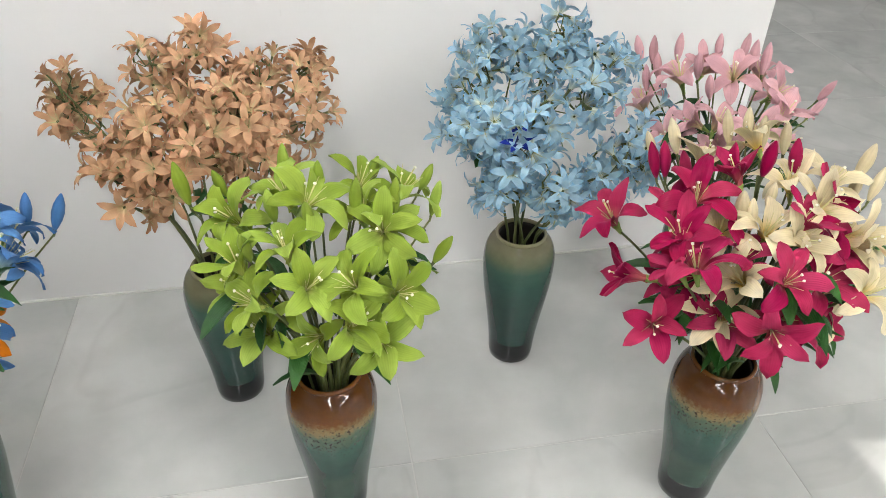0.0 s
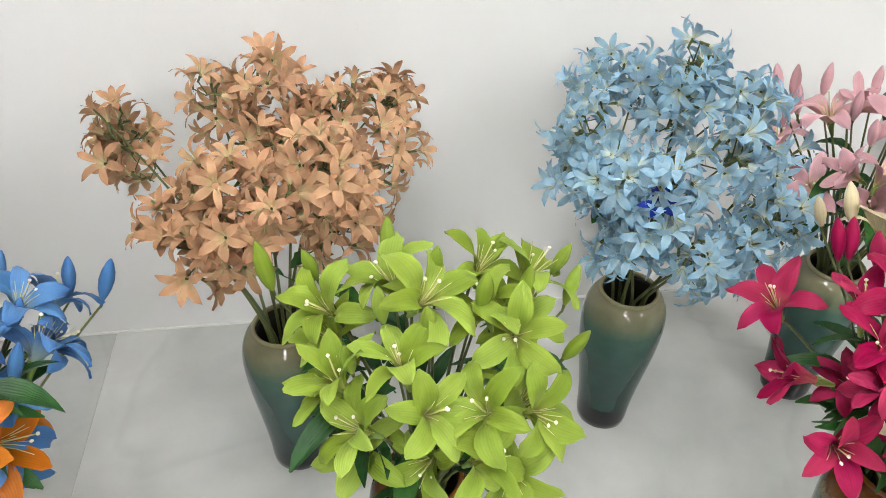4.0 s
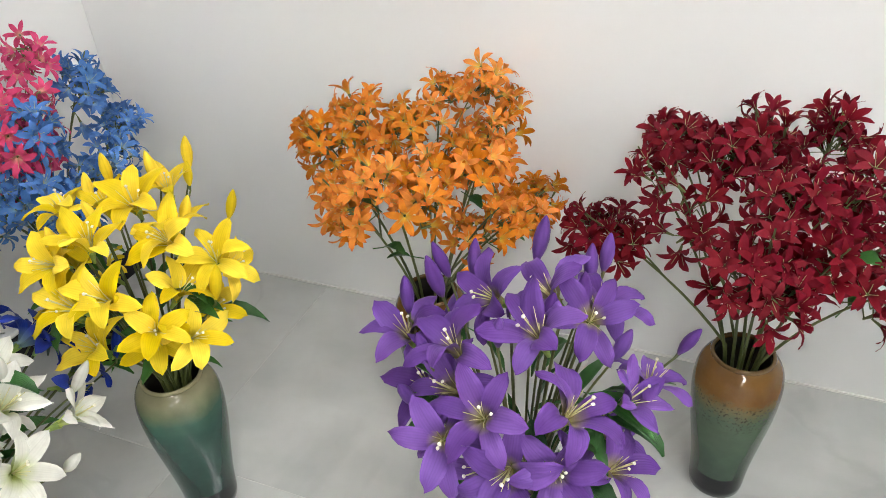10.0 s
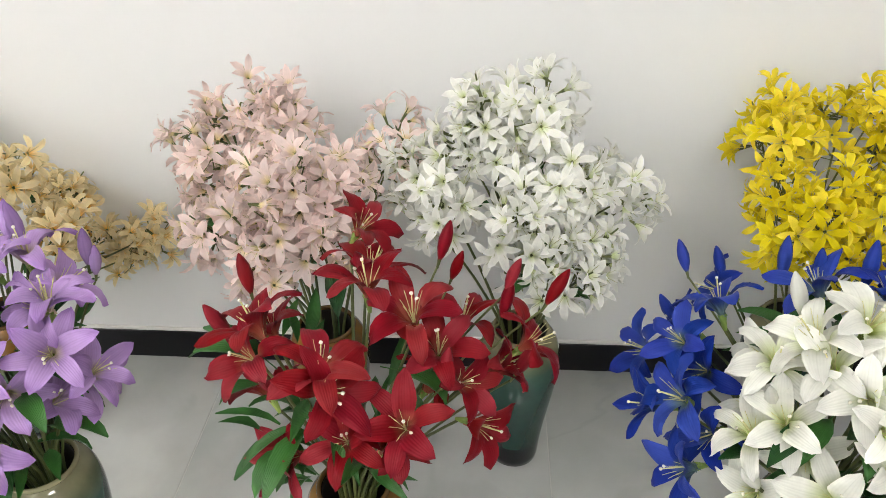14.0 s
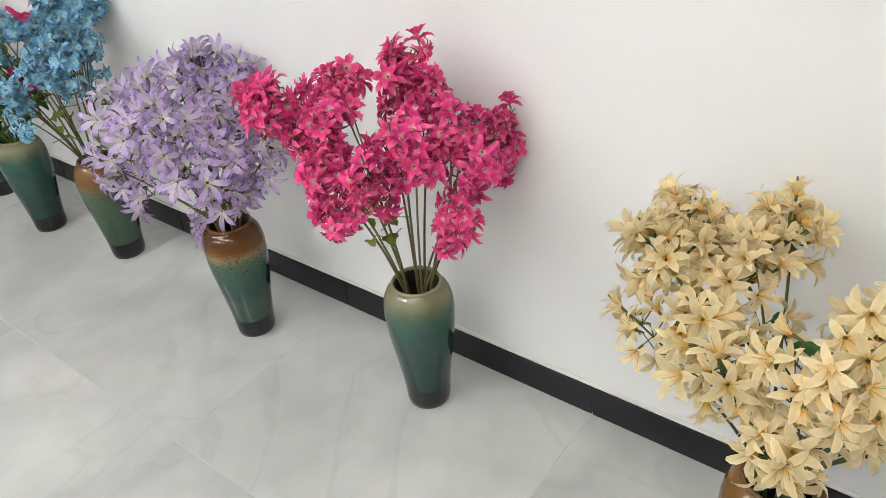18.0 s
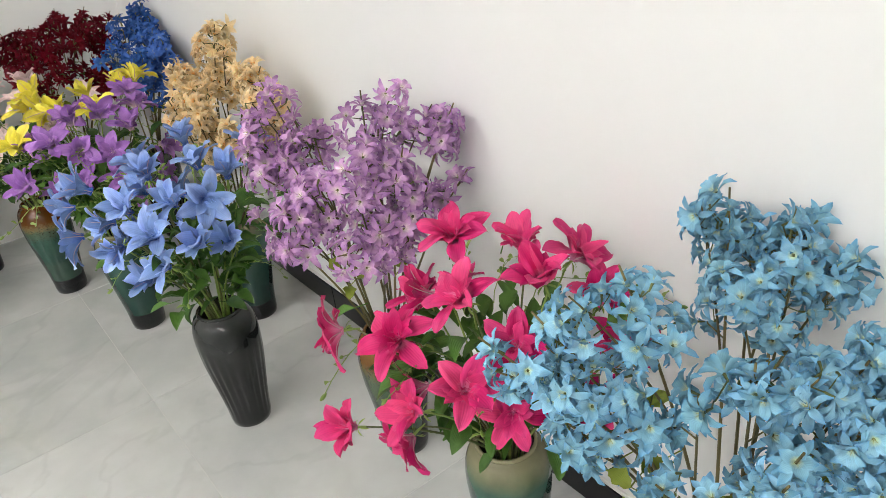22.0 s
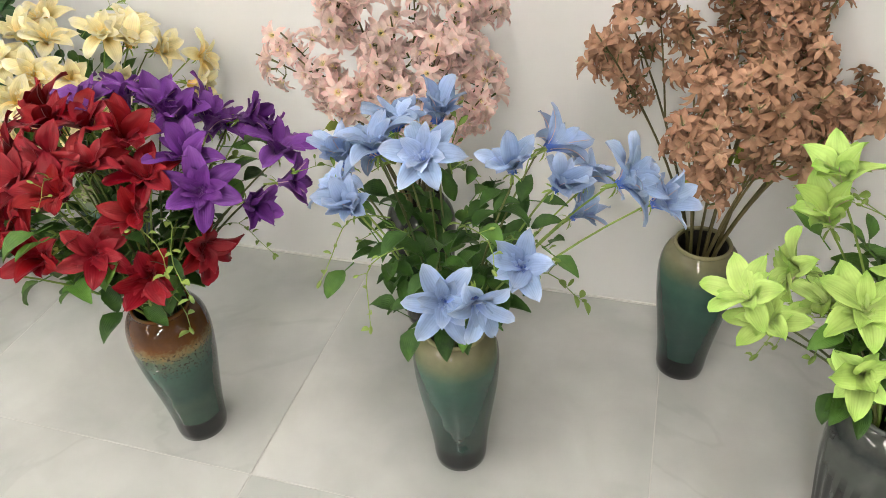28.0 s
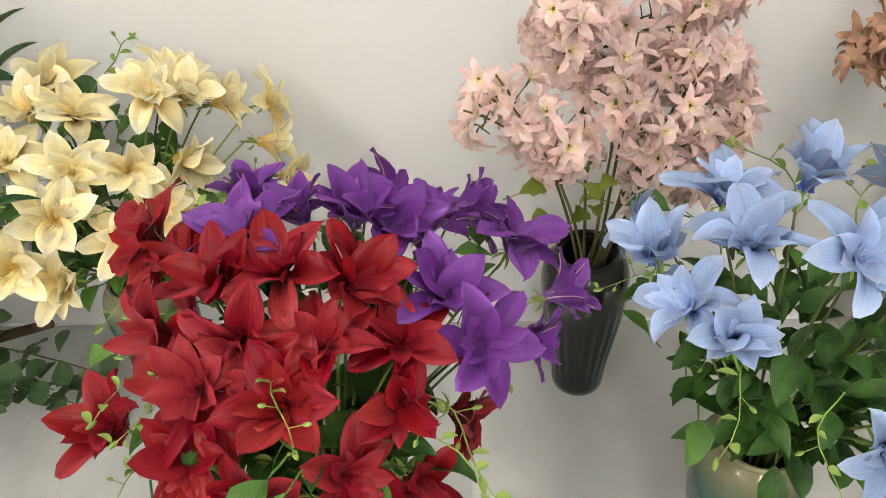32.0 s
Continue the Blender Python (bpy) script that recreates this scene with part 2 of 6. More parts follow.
def glaze(name, bands, speckle=0.02, fluted=None, drip=0.0, specks=0.0, foot=0.0):
    """Shiny fired glaze in bands by height, with an uneven, speckled edge."""
    m, n, l, b = material(name, bands[-1][1], 0.035, 0.5)
    tc = n.new("ShaderNodeTexCoord")
    sep = n.new("ShaderNodeSeparateXYZ")
    l.new(tc.outputs["Object"], sep.inputs[0])
    info = n.new("ShaderNodeObjectInfo")
    sp = noise_tex(n, l, 130, 3, 0.6)
    dr = noise_tex(n, l, 14, 3)
    h = n.new("ShaderNodeMath")
    h.operation = "MULTIPLY_ADD"
    h.inputs[1].default_value, h.inputs[2].default_value = 1 / 0.355, -0.5 * (speckle + drip)
    l.new(sep.outputs[2], h.inputs[0])
    for src, amt in ((sp, speckle), (dr, drip + 0.03)):
        a = n.new("ShaderNodeMath")
        a.operation = "MULTIPLY_ADD"
        a.inputs[1].default_value = amt
        l.new(src.outputs[0], a.inputs[0])
        l.new(h.outputs[0], a.inputs[2])
        h = a
    r = ramp(n, bands)
    l.new(h.outputs[0], r.inputs[0])
    col = r.outputs[0]
    if fluted:
        at = n.new("ShaderNodeMath")
        at.operation = "ARCTAN2"
        l.new(sep.outputs[1], at.inputs[0])
        l.new(sep.outputs[0], at.inputs[1])
        si = n.new("ShaderNodeMath")
        si.operation = "MULTIPLY"
        si.inputs[1].default_value = 22.0
        l.new(at.outputs[0], si.inputs[0])
        sn = n.new("ShaderNodeMath")
        sn.operation = "SINE"
        l.new(si.outputs[0], sn.inputs[0])
        wob = n.new("ShaderNodeMath")
        wob.operation = "MULTIPLY_ADD"
        wob.inputs[1].default_value = 1.6
        l.new(dr.outputs[0], wob.inputs[0])
        l.new(sn.outputs[0], wob.inputs[2])
        st = ramp(n, [(0.55, (0, 0, 0, 1)), (0.95, (1, 1, 1, 1))])
        l.new(wob.outputs[0], st.inputs[0])
        zone = ramp(n, [(0.12, (0, 0, 0, 1)), (0.25, (1, 1, 1, 1)), (0.58, (1, 1, 1, 1)), (0.72, (0, 0, 0, 1))])
        l.new(h.outputs[0], zone.inputs[0])
        f = n.new("ShaderNodeMath")
        f.operation = "MULTIPLY"
        l.new(st.outputs[0], f.inputs[0])
        l.new(zone.outputs[0], f.inputs[1])
        col = mixed(n, l, col, fluted, f.outputs[0])
    if specks:
        dots = noise_tex(n, l, 190, 2, 0.5)
        dt = ramp(n, [(0.36, (1, 1, 1, 1)), (0.42, (0, 0, 0, 1))])
        l.new(dots.outputs[0], dt.inputs[0])
        zone = ramp(n, [(0.62, (0, 0, 0, 1)), (0.72, (specks, specks, specks, 1)), (0.81, (specks, specks, specks, 1)), (0.87, (0, 0, 0, 1))])
        l.new(h.outputs[0], zone.inputs[0])
        f = n.new("ShaderNodeMath")
        f.operation = "MULTIPLY"
        l.new(dt.outputs[0], f.inputs[0])
        l.new(zone.outputs[0], f.inputs[1])
        col = mixed(n, l, col, lin(58, 50, 34, 0.5), f.outputs[0])
    if foot:
        rise = n.new("ShaderNodeMath")
        rise.operation = "MULTIPLY"
        rise.inputs[1].default_value = 1 / 0.355
        l.new(sep.outputs[2], rise.inputs[0])
        base = ramp(n, [(foot - 0.008, (1, 1, 1, 1)), (foot + 0.008, (0, 0, 0, 1))])
        l.new(rise.outputs[0], base.inputs[0])
        col = mixed(n, l, col, DARK, base.outputs[0])
    mott = noise_tex(n, l, 24, 5)
    mr = ramp(n, [(0.3, (0.82, 0.82, 0.82, 1)), (0.7, (1.1, 1.1, 1.1, 1))])
    l.new(mott.outputs[0], mr.inputs[0])
    l.new(mixed(n, l, col, mr.outputs[0], 0.8, "MULTIPLY"), b.inputs["Base Color"])
    bump(n, l, mott.outputs[0], b, 0.012, 0.003)
    return m


WALL = wall_paint()
TILE = tile_mat()
GROUT = material("pale grey grout", lin(196, 196, 192), 0.8)[0]
BLACK_TILE = material("black glazed skirting", (0.008, 0.008, 0.010, 1), 0.3, 0.28)[0]
CAULK = material("white caulk", lin(225, 224, 220), 0.6)[0]
CEIL = material("ceiling board", (0.62, 0.62, 0.61, 1), 0.8)[0]
FRAME = material("grey window frame", lin(95, 97, 100), 0.35)[0]
GLASS, _n, _l, _b = material("window glass", (1, 1, 1, 1), 0.0)
_b.inputs["Transmission Weight"].default_value = 1.0
OUTSIDE = material("paved yard", (0.3, 0.3, 0.29, 1), 0.9)[0]
LAMP, _n, _l, _b = material("lit lamp", (1, 1, 1, 1), 0.5)
_b.inputs["Emission Color"].default_value = (1.0, 0.985, 0.97, 1)
_b.inputs["Emission Strength"].default_value = 40.0
LAMP_RIM = material("white lamp trim", (0.75, 0.75, 0.75, 1), 0.4)[0]

STEM = plain_leaf("green plastic stem", (66, 78, 40), (116, 124, 74), 0.45)
TAN_STEM = plain_leaf("olive brown stem", (78, 74, 44), (128, 118, 76), 0.5)
LEAF = plain_leaf("dark green leaf", (24, 66, 28), (60, 112, 48), 0.34)
CLEM_LEAF = plain_leaf("mid green leaf", (36, 74, 26), (88, 132, 52), 0.45)
LIME_LEAF = plain_leaf("yellow green leaf", (92, 112, 30), (146, 160, 62), 0.5)
EUCA = plain_leaf("grey green round leaf", (48, 78, 44), (100, 128, 84), 0.5)
SHOOT = plain_leaf("light green tendril", (110, 140, 62), (158, 184, 96), 0.5)
ANTHER = material("white anther", lin(236, 232, 214), 0.5)[0]
FILAMENT = material("pale yellow filament", lin(206, 200, 140), 0.5)[0]
FINE = material("thin pale green filament", lin(168, 170, 120), 0.6)[0]
BARK, _n, _l, _b = material("brown bark", lin(84, 66, 48), 0.8)
_t = noise_tex(_n, _l, 30, 6)
_r = ramp(_n, [(0.3, lin(52, 40, 30)), (0.7, lin(112, 90, 66))])
_l.new(_t.outputs[0], _r.inputs[0])
_l.new(_r.outputs[0], _b.inputs["Base Color"])
bump(_n, _l, _t.outputs[0], _b, 0.6, 0.01)

TEAL_CREAM = glaze("teal glaze with cream shoulder", [(0.0, lin(44, 84, 76, 0.42)), (0.20, lin(46, 88, 79, 0.42)), (0.40, lin(54, 98, 88, 0.42)), (0.74, lin(66, 116, 102, 0.42)), (0.84, lin(84, 132, 112, 0.42)), (0.90, lin(140, 158, 122, 0.42)), (0.97, lin(184, 180, 140, 0.42))], 0.018, drip=0.05, foot=0.17)
BROWN_TEAL = glaze("teal glaze with brown shoulder", [(0.0, lin(66, 98, 84, 0.42)), (0.38, lin(76, 112, 96, 0.42)), (0.46, lin(60, 104, 92, 0.42)), (0.68, lin(74, 122, 106, 0.42)), (0.77, lin(112, 138, 108, 0.42)), (0.82, lin(180, 156, 100, 0.42)), (0.87, lin(144, 86, 28, 0.42)), (0.97, lin(120, 68, 20, 0.42))], 0.10, drip=0.03, specks=0.9, foot=0.17)
OLIVE_BROWN = glaze("olive glaze with mottled brown shoulder", [(0.0, lin(60, 90, 74, 0.42)), (0.40, lin(84, 116, 90, 0.42)), (0.72, lin(104, 132, 100, 0.42)), (0.81, lin(150, 138, 84, 0.42)), (0.87, lin(164, 112, 44, 0.42)), (0.98, lin(176, 128, 66, 0.42))], 0.10, drip=0.04, specks=0.8, foot=0.17)
GREY_FLUTE = glaze("grey fluted glaze", [(0.0, lin(24, 25, 30, 0.45)), (0.20, lin(26, 27, 32, 0.45)), (0.36, lin(90, 98, 92, 0.46)), (0.83, lin(98, 106, 100, 0.46)), (0.90, lin(52, 60, 62, 0.45)), (0.98, lin(112, 118, 110, 0.46))], 0.03, fluted=lin(28, 30, 34, 0.6), drip=0.22)
BLACK_FLUTE = glaze("black fluted glaze", [(0.0, lin(16, 17, 20, 0.45)), (0.5, lin(26, 28, 30, 0.45)), (0.85, lin(52, 56, 56, 0.45)), (0.97, lin(74, 78, 76, 0.45))], 0.04, fluted=lin(12, 13, 15, 0.6), drip=0.2)
INNER = material("dark unglazed inside", lin(44, 38, 32), 0.8)[0]


# ---------------------------------------------------------------- mesh helpers
def mesh_of(name, verts, faces, mats=(), uvs=None, ids=None, smooth=True):
    me = bpy.data.meshes.new(name)
    me.from_pydata(verts, [], faces)
    for m in mats:
        me.materials.append(m)
    if uvs is not None:
        lay = me.uv_layers.new(name="uv")
        loops = np.empty(len(me.loops), dtype=np.int32)
        me.loops.foreach_get("vertex_index", loops)
        lay.data.foreach_set("uv", np.asarray(uvs, dtype=np.float32)[loops].ravel())
    if ids is not None:
        me.polygons.foreach_set("material_index", np.asarray(ids, dtype=np.int32))
    if smooth:
        me.polygons.foreach_set("use_smooth", np.ones(len(me.polygons), dtype=bool))
    me.update()
    return me


def part(name, me, parent, m=None, label="", mat=None):
    ob = new(name, me)
    ob.parent = parent
    if m is not None:
        ob.matrix_basis = m
    if label:
        ob["label"] = label
    if mat is not None:
        ob.material_slots[0].link = "OBJECT"
        ob.material_slots[0].material = mat
    return ob


def box_mesh(name, lo, hi, mat, bevel=0.0):
    bm = bmesh.new()
    bmesh.ops.create_cube(bm, size=1.0)
    for v in bm.verts:
        v.co = Vector(((lo[i] + hi[i]) / 2 + v.co[i] * (hi[i] - lo[i])) for i in range(3))
    if bevel:
        bmesh.ops.bevel(bm, geom=bm.edges[:], offset=bevel, segments=1, affect="EDGES")
    me = bpy.data.meshes.new(name)
    bm.to_mesh(me)
    bm.free()
    me.materials.append(mat)
    return me


class Soup:
    """Collects vertices, faces, uvs and material ids for one mesh."""

    def __init__(self):
        self.v, self.f, self.uv, self.ids = [], [], [], []

    def grid(self, pts, rows, cols, uvs, mid=0):
        o = len(self.v)
        self.v += [tuple(p) for p in pts]
        self.uv += uvs
        for i in range(rows - 1):
            for j in range(cols - 1):
                a = o + i * cols + j
                self.f.append((a, a + 1, a + cols + 1, a + cols))
                self.ids.append(mid)

    def tube(self, pts, r0, r1, sides=5, mid=0):
        o, n = len(self.v), len(pts)
        for i, p in enumerate(pts):
            d = (Vector(pts[min(i + 1, n - 1)]) - Vector(pts[max(i - 1, 0)])).normalized()
            s = d.cross(Vector((0.3, 0.9, 0.2))).normalized()
            u = d.cross(s)
            r = r0 + (r1 - r0) * i / (n - 1)
            for k in range(sides):
                a = 2 * math.pi * k / sides
                self.v.append(tuple(Vector(p) + r * (math.cos(a) * s + math.sin(a) * u)))
                self.uv.append((k / sides, i / (n - 1)))
        for i in range(n - 1):
            for k in range(sides):
                a, b2 = o + i * sides + k, o + i * sides + (k + 1) % sides
                self.f.append((a, b2, b2 + sides, a + sides))
                self.ids.append(mid)
        self.f.append(tuple(o + (n - 1) * sides + k for k in range(sides)))
        self.ids.append(mid)

    def blob(self, c, r, stretch=1.0, axis=(0, 0, 1), mid=0, sides=5):
        ax = Vector(axis).normalized()
        prof = [(-1.0, 0.15), (-0.5, 0.85), (0.2, 1.0), (0.75, 0.65), (1.0, 0.12)]
        s = ax.cross(Vector((0.31, 0.7, 0.6))).normalized()
        u = ax.cross(s)
        o = len(self.v)
        for h, w in prof:
            for k in range(sides):
                a = 2 * math.pi * k / sides
                self.v.append(tuple(Vector(c) + ax * h * r * stretch + (math.cos(a) * s + math.sin(a) * u) * w * r))
                self.uv.append((k / sides, (h + 1) / 2))
        for i in range(len(prof) - 1):
            for k in range(sides):
                a, b2 = o + i * sides + k, o + i * sides + (k + 1) % sides
                self.f.append((a, b2, b2 + sides, a + sides))
                self.ids.append(mid)
        self.f.append(tuple(o + (len(prof) - 1) * sides + k for k in range(sides)))
        self.ids.append(mid)

    def mesh(self, name, mats):
        return mesh_of(name, self.v, self.f, mats, self.uv, self.ids)


def petal_points(length, width, a0, a1, rows=6, cols=3, cup=0.25, peak=0.45, point=0.7, wave=0.0, rng=None, base=0.12, turn=0.0, ridge=0.0, curl=1.25, roll=0.0, groove=0.0, sway=0.0):
    """A petal that leaves the flower's axis at a0 degrees and ends at a1 degrees from it. curl: how late it bends back; roll: how far its
    rims turn down towards the tip; groove: depth of the crease along its middle; sway: sideways lean of the tip."""
    pts, uvs = [], []
    r, z = 0.002, 0.0
    ph = rng.uniform(0, 6.28) if rng else 0.0
    lean = rng.uniform(-sway, sway) if rng and sway else 0.0
    c, sn = math.cos(turn), math.sin(turn)
    for i in range(rows):
        s = (i / (rows - 1)) ** 0.92
        th = radians(a0 + (a1 - a0) * s ** curl)
        if i:
            step = length * (s - ((i - 1) / (rows - 1)) ** 0.92)
            r += step * math.sin(th)
            z += step * math.cos(th)
        w = max(base * width * (1 - s), width * ((s / peak) ** 0.75 if s < peak else max(0.0, 1 - ((s - peak) / (1 - peak)) ** 1.8) ** point))
        if i == rows - 1:
            w = 0.05 * width
        for j in range(cols):
            t = 2 * j / (cols - 1) - 1
            lift = (cup - roll * s) * w * abs(t) ** 1.5 + wave * width * abs(t) * math.sin(ph + 7 * s + 2.2 * t) + ridge * w * math.cos(3 * math.pi * t) * math.sin(math.pi * min(1.0, 0.15 + s)) + groove * w * min(1.0, 2.6 * abs(t))
            y = 0.5 * w * t + lean * length * s * s
            x = r - lift * math.cos(th)
            pts.append((x * c - y * sn, x * sn + y * c, z + lift * math.sin(th)))
            uvs.append((j / (cols - 1), s))
    return pts, uvs


def small_flower(name, length, width, a0, a1, petals=6, seed=0, rows=5, layers=1, peak=0.55, stamens=True, extra=()):
    """A small cloth blossom in one mesh: petals round a throat, with a few stamens."""
    rng = random.Random(seed)
    so = Soup()
    for lay in range(layers):
        k = 1.0 - 0.3 * lay
        for i in range(petals):
            da = rng.uniform(-16, 14)
            p, uv = petal_points(length * k * rng.uniform(0.9, 1.08), width * k * rng.uniform(0.85, 1.1), a0 - 16 * lay, a1 - 34 * lay + da, rows, 3, 0.42, peak, 0.64, 0.10, rng, 0.36,
                                 turn=2 * math.pi * (i + 0.5 * lay) / petals + rng.uniform(-0.14, 0.14), curl=1.7, roll=0.5, sway=0.08)
            so.grid(p, rows, 3, uv)
    if stamens:
        for i in range(4):
            a = 1.57 * i + rng.uniform(-0.3, 0.3)
            tip = (0.30 * length * math.cos(a), 0.30 * length * math.sin(a), 0.55 * length)
            so.tube([(0, 0, 0.0), tip], 0.0007, 0.0004, 3, 1)
    so.tube([(0, 0, -0.016), (0, 0, -0.006), (0, 0, 0.004)], 0.0018, 0.0034, 5, 2)
    # twin blossoms on the same stalk
    nv, nf = len(so.v), len(so.f)
    for off, tilt in extra:
        m = Matrix.Translation(off) @ Euler(tilt).to_matrix().to_4x4()
        o = len(so.v)
        so.v += [tuple(m @ Vector(p)) for p in so.v[:nv]]
        so.uv += so.uv[:nv]
        so.f += [tuple(o + i for i in fc) for fc in so.f[:nf]]
        so.ids += so.ids[:nf]
        so.tube([tuple(m @ Vector((0, 0, -0.014))), (0, 0, -0.02 - 0.3 * Vector(off).length)], 0.0012, 0.0012, 4, 2)
    return so.mesh(name, [None, FINE, STEM])


def lily_heart(name, seed):
    """Throat, pistil and stamens of a large lily."""
    rng = random.Random(seed)
    so = Soup()
    so.tube([(0, 0, -0.02), (0, 0, -0.004), (0, 0, 0.006)], 0.003, 0.0075, 6, 1)
    for i in range(6):
        a = 1.047 * i + rng.uniform(-0.25, 0.25)
        r, h = rng.uniform(0.010, 0.024), rng.uniform(0.046, 0.060)
        tip = Vector((r * math.cos(a), r * math.sin(a), h))
        so.tube([(0, 0, 0.002), tuple(tip * 0.55 + Vector((0, 0, 0.006))), tuple(tip)], 0.0007, 0.0004, 4, 0)
        if i == 0:
            so.blob(tuple(tip), 0.0022, 1.3, (1, 0.4, 0.5), 2, 6)
    so.tube([(0, 0, 0.0), (0.002, 0, 0.034), (0.005, 0.002, 0.064)], 0.0013, 0.0011, 4, 0)
    so.blob((0.005, 0.002, 0.066), 0.0027, 0.9, (0, 0, 1), 2, 6)
    return so.mesh(name, [FILAMENT, SHOOT, ANTHER])


def clematis_heart(name, seed, petals=6):
    """Inner whorl of small petals with the tuft of stamens and the green calyx behind."""
    rng = random.Random(seed)
    so = Soup()
    for i in range(petals + 1):
        p, uv = petal_points(0.061 * rng.uniform(0.85, 1.1), 0.027 * rng.uniform(0.85, 1.1), 16, 62 + rng.uniform(-18, 16), 7, 5, 0.34, 0.5, 0.62, 0.12, rng, 0.4, turn=2 * math.pi * i / (petals + 1) + 0.5 + rng.uniform(-0.2, 0.2), roll=0.3, groove=0.05, sway=0.12)
        so.grid(p, 7, 5, uv)
    for i in range(4):
        p, uv = petal_points(0.036 * rng.uniform(0.8, 1.1), 0.015, 8, 44, 5, 3, 0.3, 0.5, 0.7, 0.1, rng, turn=1.57 * i + rng.uniform(-0.3, 0.3))
        so.grid(p, 5, 3, uv)
    for i in range(22):
        a = 0.286 * i + rng.uniform(-0.2, 0.2)
        so.tube([(0, 0, 0.004), (0.006 * math.cos(a), 0.006 * math.sin(a), 0.014), ((0.008 + 0.004 * (i % 2)) * math.cos(a), (0.008 + 0.004 * (i % 2)) * math.sin(a), 0.021)], 0.0009, 0.0006, 3, 0)
    so.tube([(0, 0, -0.03), (0, 0, -0.006), (0, 0, 0.0)], 0.0016, 0.004, 5, 1)
    for i in range(5):
        p, uv = petal_points(0.022, 0.005, 100, 150, 4, 3, 0.2, turn=1.257 * i)
        so.grid([(x, y, z - 0.003) for x, y, z in p], 4, 3, uv, 1)
    return so.mesh(name, [None, SHOOT])


def bud_mesh(name, length, width):
    so = Soup()
    prof = [(0.0, 0.22), (0.1, 0.5), (0.28, 0.85), (0.5, 1.0), (0.7, 0.86), (0.88, 0.5), (0.97, 0.22), (1.0, 0.05)]
    n = 8
    for h, w in prof:
        for k in range(n):
            a = 2 * math.pi * k / n
            rr = 0.5 * width * w * (1 + 0.08 * math.cos(3 * a))
            so.v.append((rr * math.cos(a), rr * math.sin(a), h * length))
            so.uv.append((k / n, 0.35 + 0.6 * h))
    for i in range(len(prof) - 1):
        for k in range(n):
            a, b2 = i * n + k, i * n + (k + 1) % n
            so.f.append((a, b2, b2 + n, a + n))
            so.ids.append(0)
    so.f.append(tuple((len(prof) - 1) * n + k for k in range(n)))
    so.ids.append(0)
    so.tube([(0, 0, -0.012), (0, 0, 0.0), (0, 0, 0.006)], 0.0018, 0.0038, 5, 1)
    return so.mesh(name, [None, STEM])


def leaf_mesh(name, length, width, mat, seed, peak=0.4, bend=50, teeth=0.0):
    rng = random.Random(seed)
    so = Soup()
    p, uv = petal_points(length, width, 55, 55 + bend, 7, 3, 0.35, peak, 0.9, 0.06, rng, 0.1)
    if teeth:
        p = [(x, y * (1 + teeth * ((i // 3) % 2)), z) for i, (x, y, z) in enumerate(p)]
    so.grid(p, 7, 3, uv)
    so.tube([(-0.02, 0, -0.015), (0.002, 0, 0)], 0.0013, 0.001, 4)
    return so.mesh(name, [mat])


def placed_to(p, d, spin=0.0, k=1.0):
    """Pose with +Z along d."""
    q = Vector(d).to_track_quat("Z", "Y")
    return Matrix.LocRotScale(Vector(p), q @ Euler((0, 0, spin)).to_quaternion(), Vector((k, k, k)))


# ---------------------------------------------------------------- shared flower meshes
TWIN = [((0.036, 0.014, -0.026), (0.3, 1.0, 0.4)), ((-0.031, 0.026, -0.032), (-0.6, -0.8, 0.9)), ((0.007, -0.038, -0.024), (1.0, 0.2, 1.4)), ((-0.036, -0.017, -0.022), (0.4, -0.9, 0.6))]
LILY_SMALL = [small_flower("small_lily", 0.050, 0.0148, 16, 106, 6, 3, 6, extra=TWIN[2:4]), small_flower("small_lily", 0.048, 0.0148, 12, 92, 6, 5, 6, extra=TWIN[:2]), small_flower("small_lily", 0.048, 0.0144, 20, 126, 6, 8, 6, extra=TWIN[1:4]),
              small_flower("small_lily", 0.048, 0.0120, 8, 74, 6, 9, 6)]
STAR_WIDE = [small_flower("star_flower", 0.054, 0.0136, 20, 112, 6, 23, 6, extra=TWIN[2:4]), small_flower("star_flower", 0.054, 0.0136, 16, 92, 6, 24, 6, extra=TWIN[:2]),
             small_flower("star_flower", 0.052, 0.0132, 24, 130, 6, 25, 6, extra=TWIN[1:3]), small_flower("star_flower", 0.049, 0.0096, 12, 68, 6, 26, 5)]


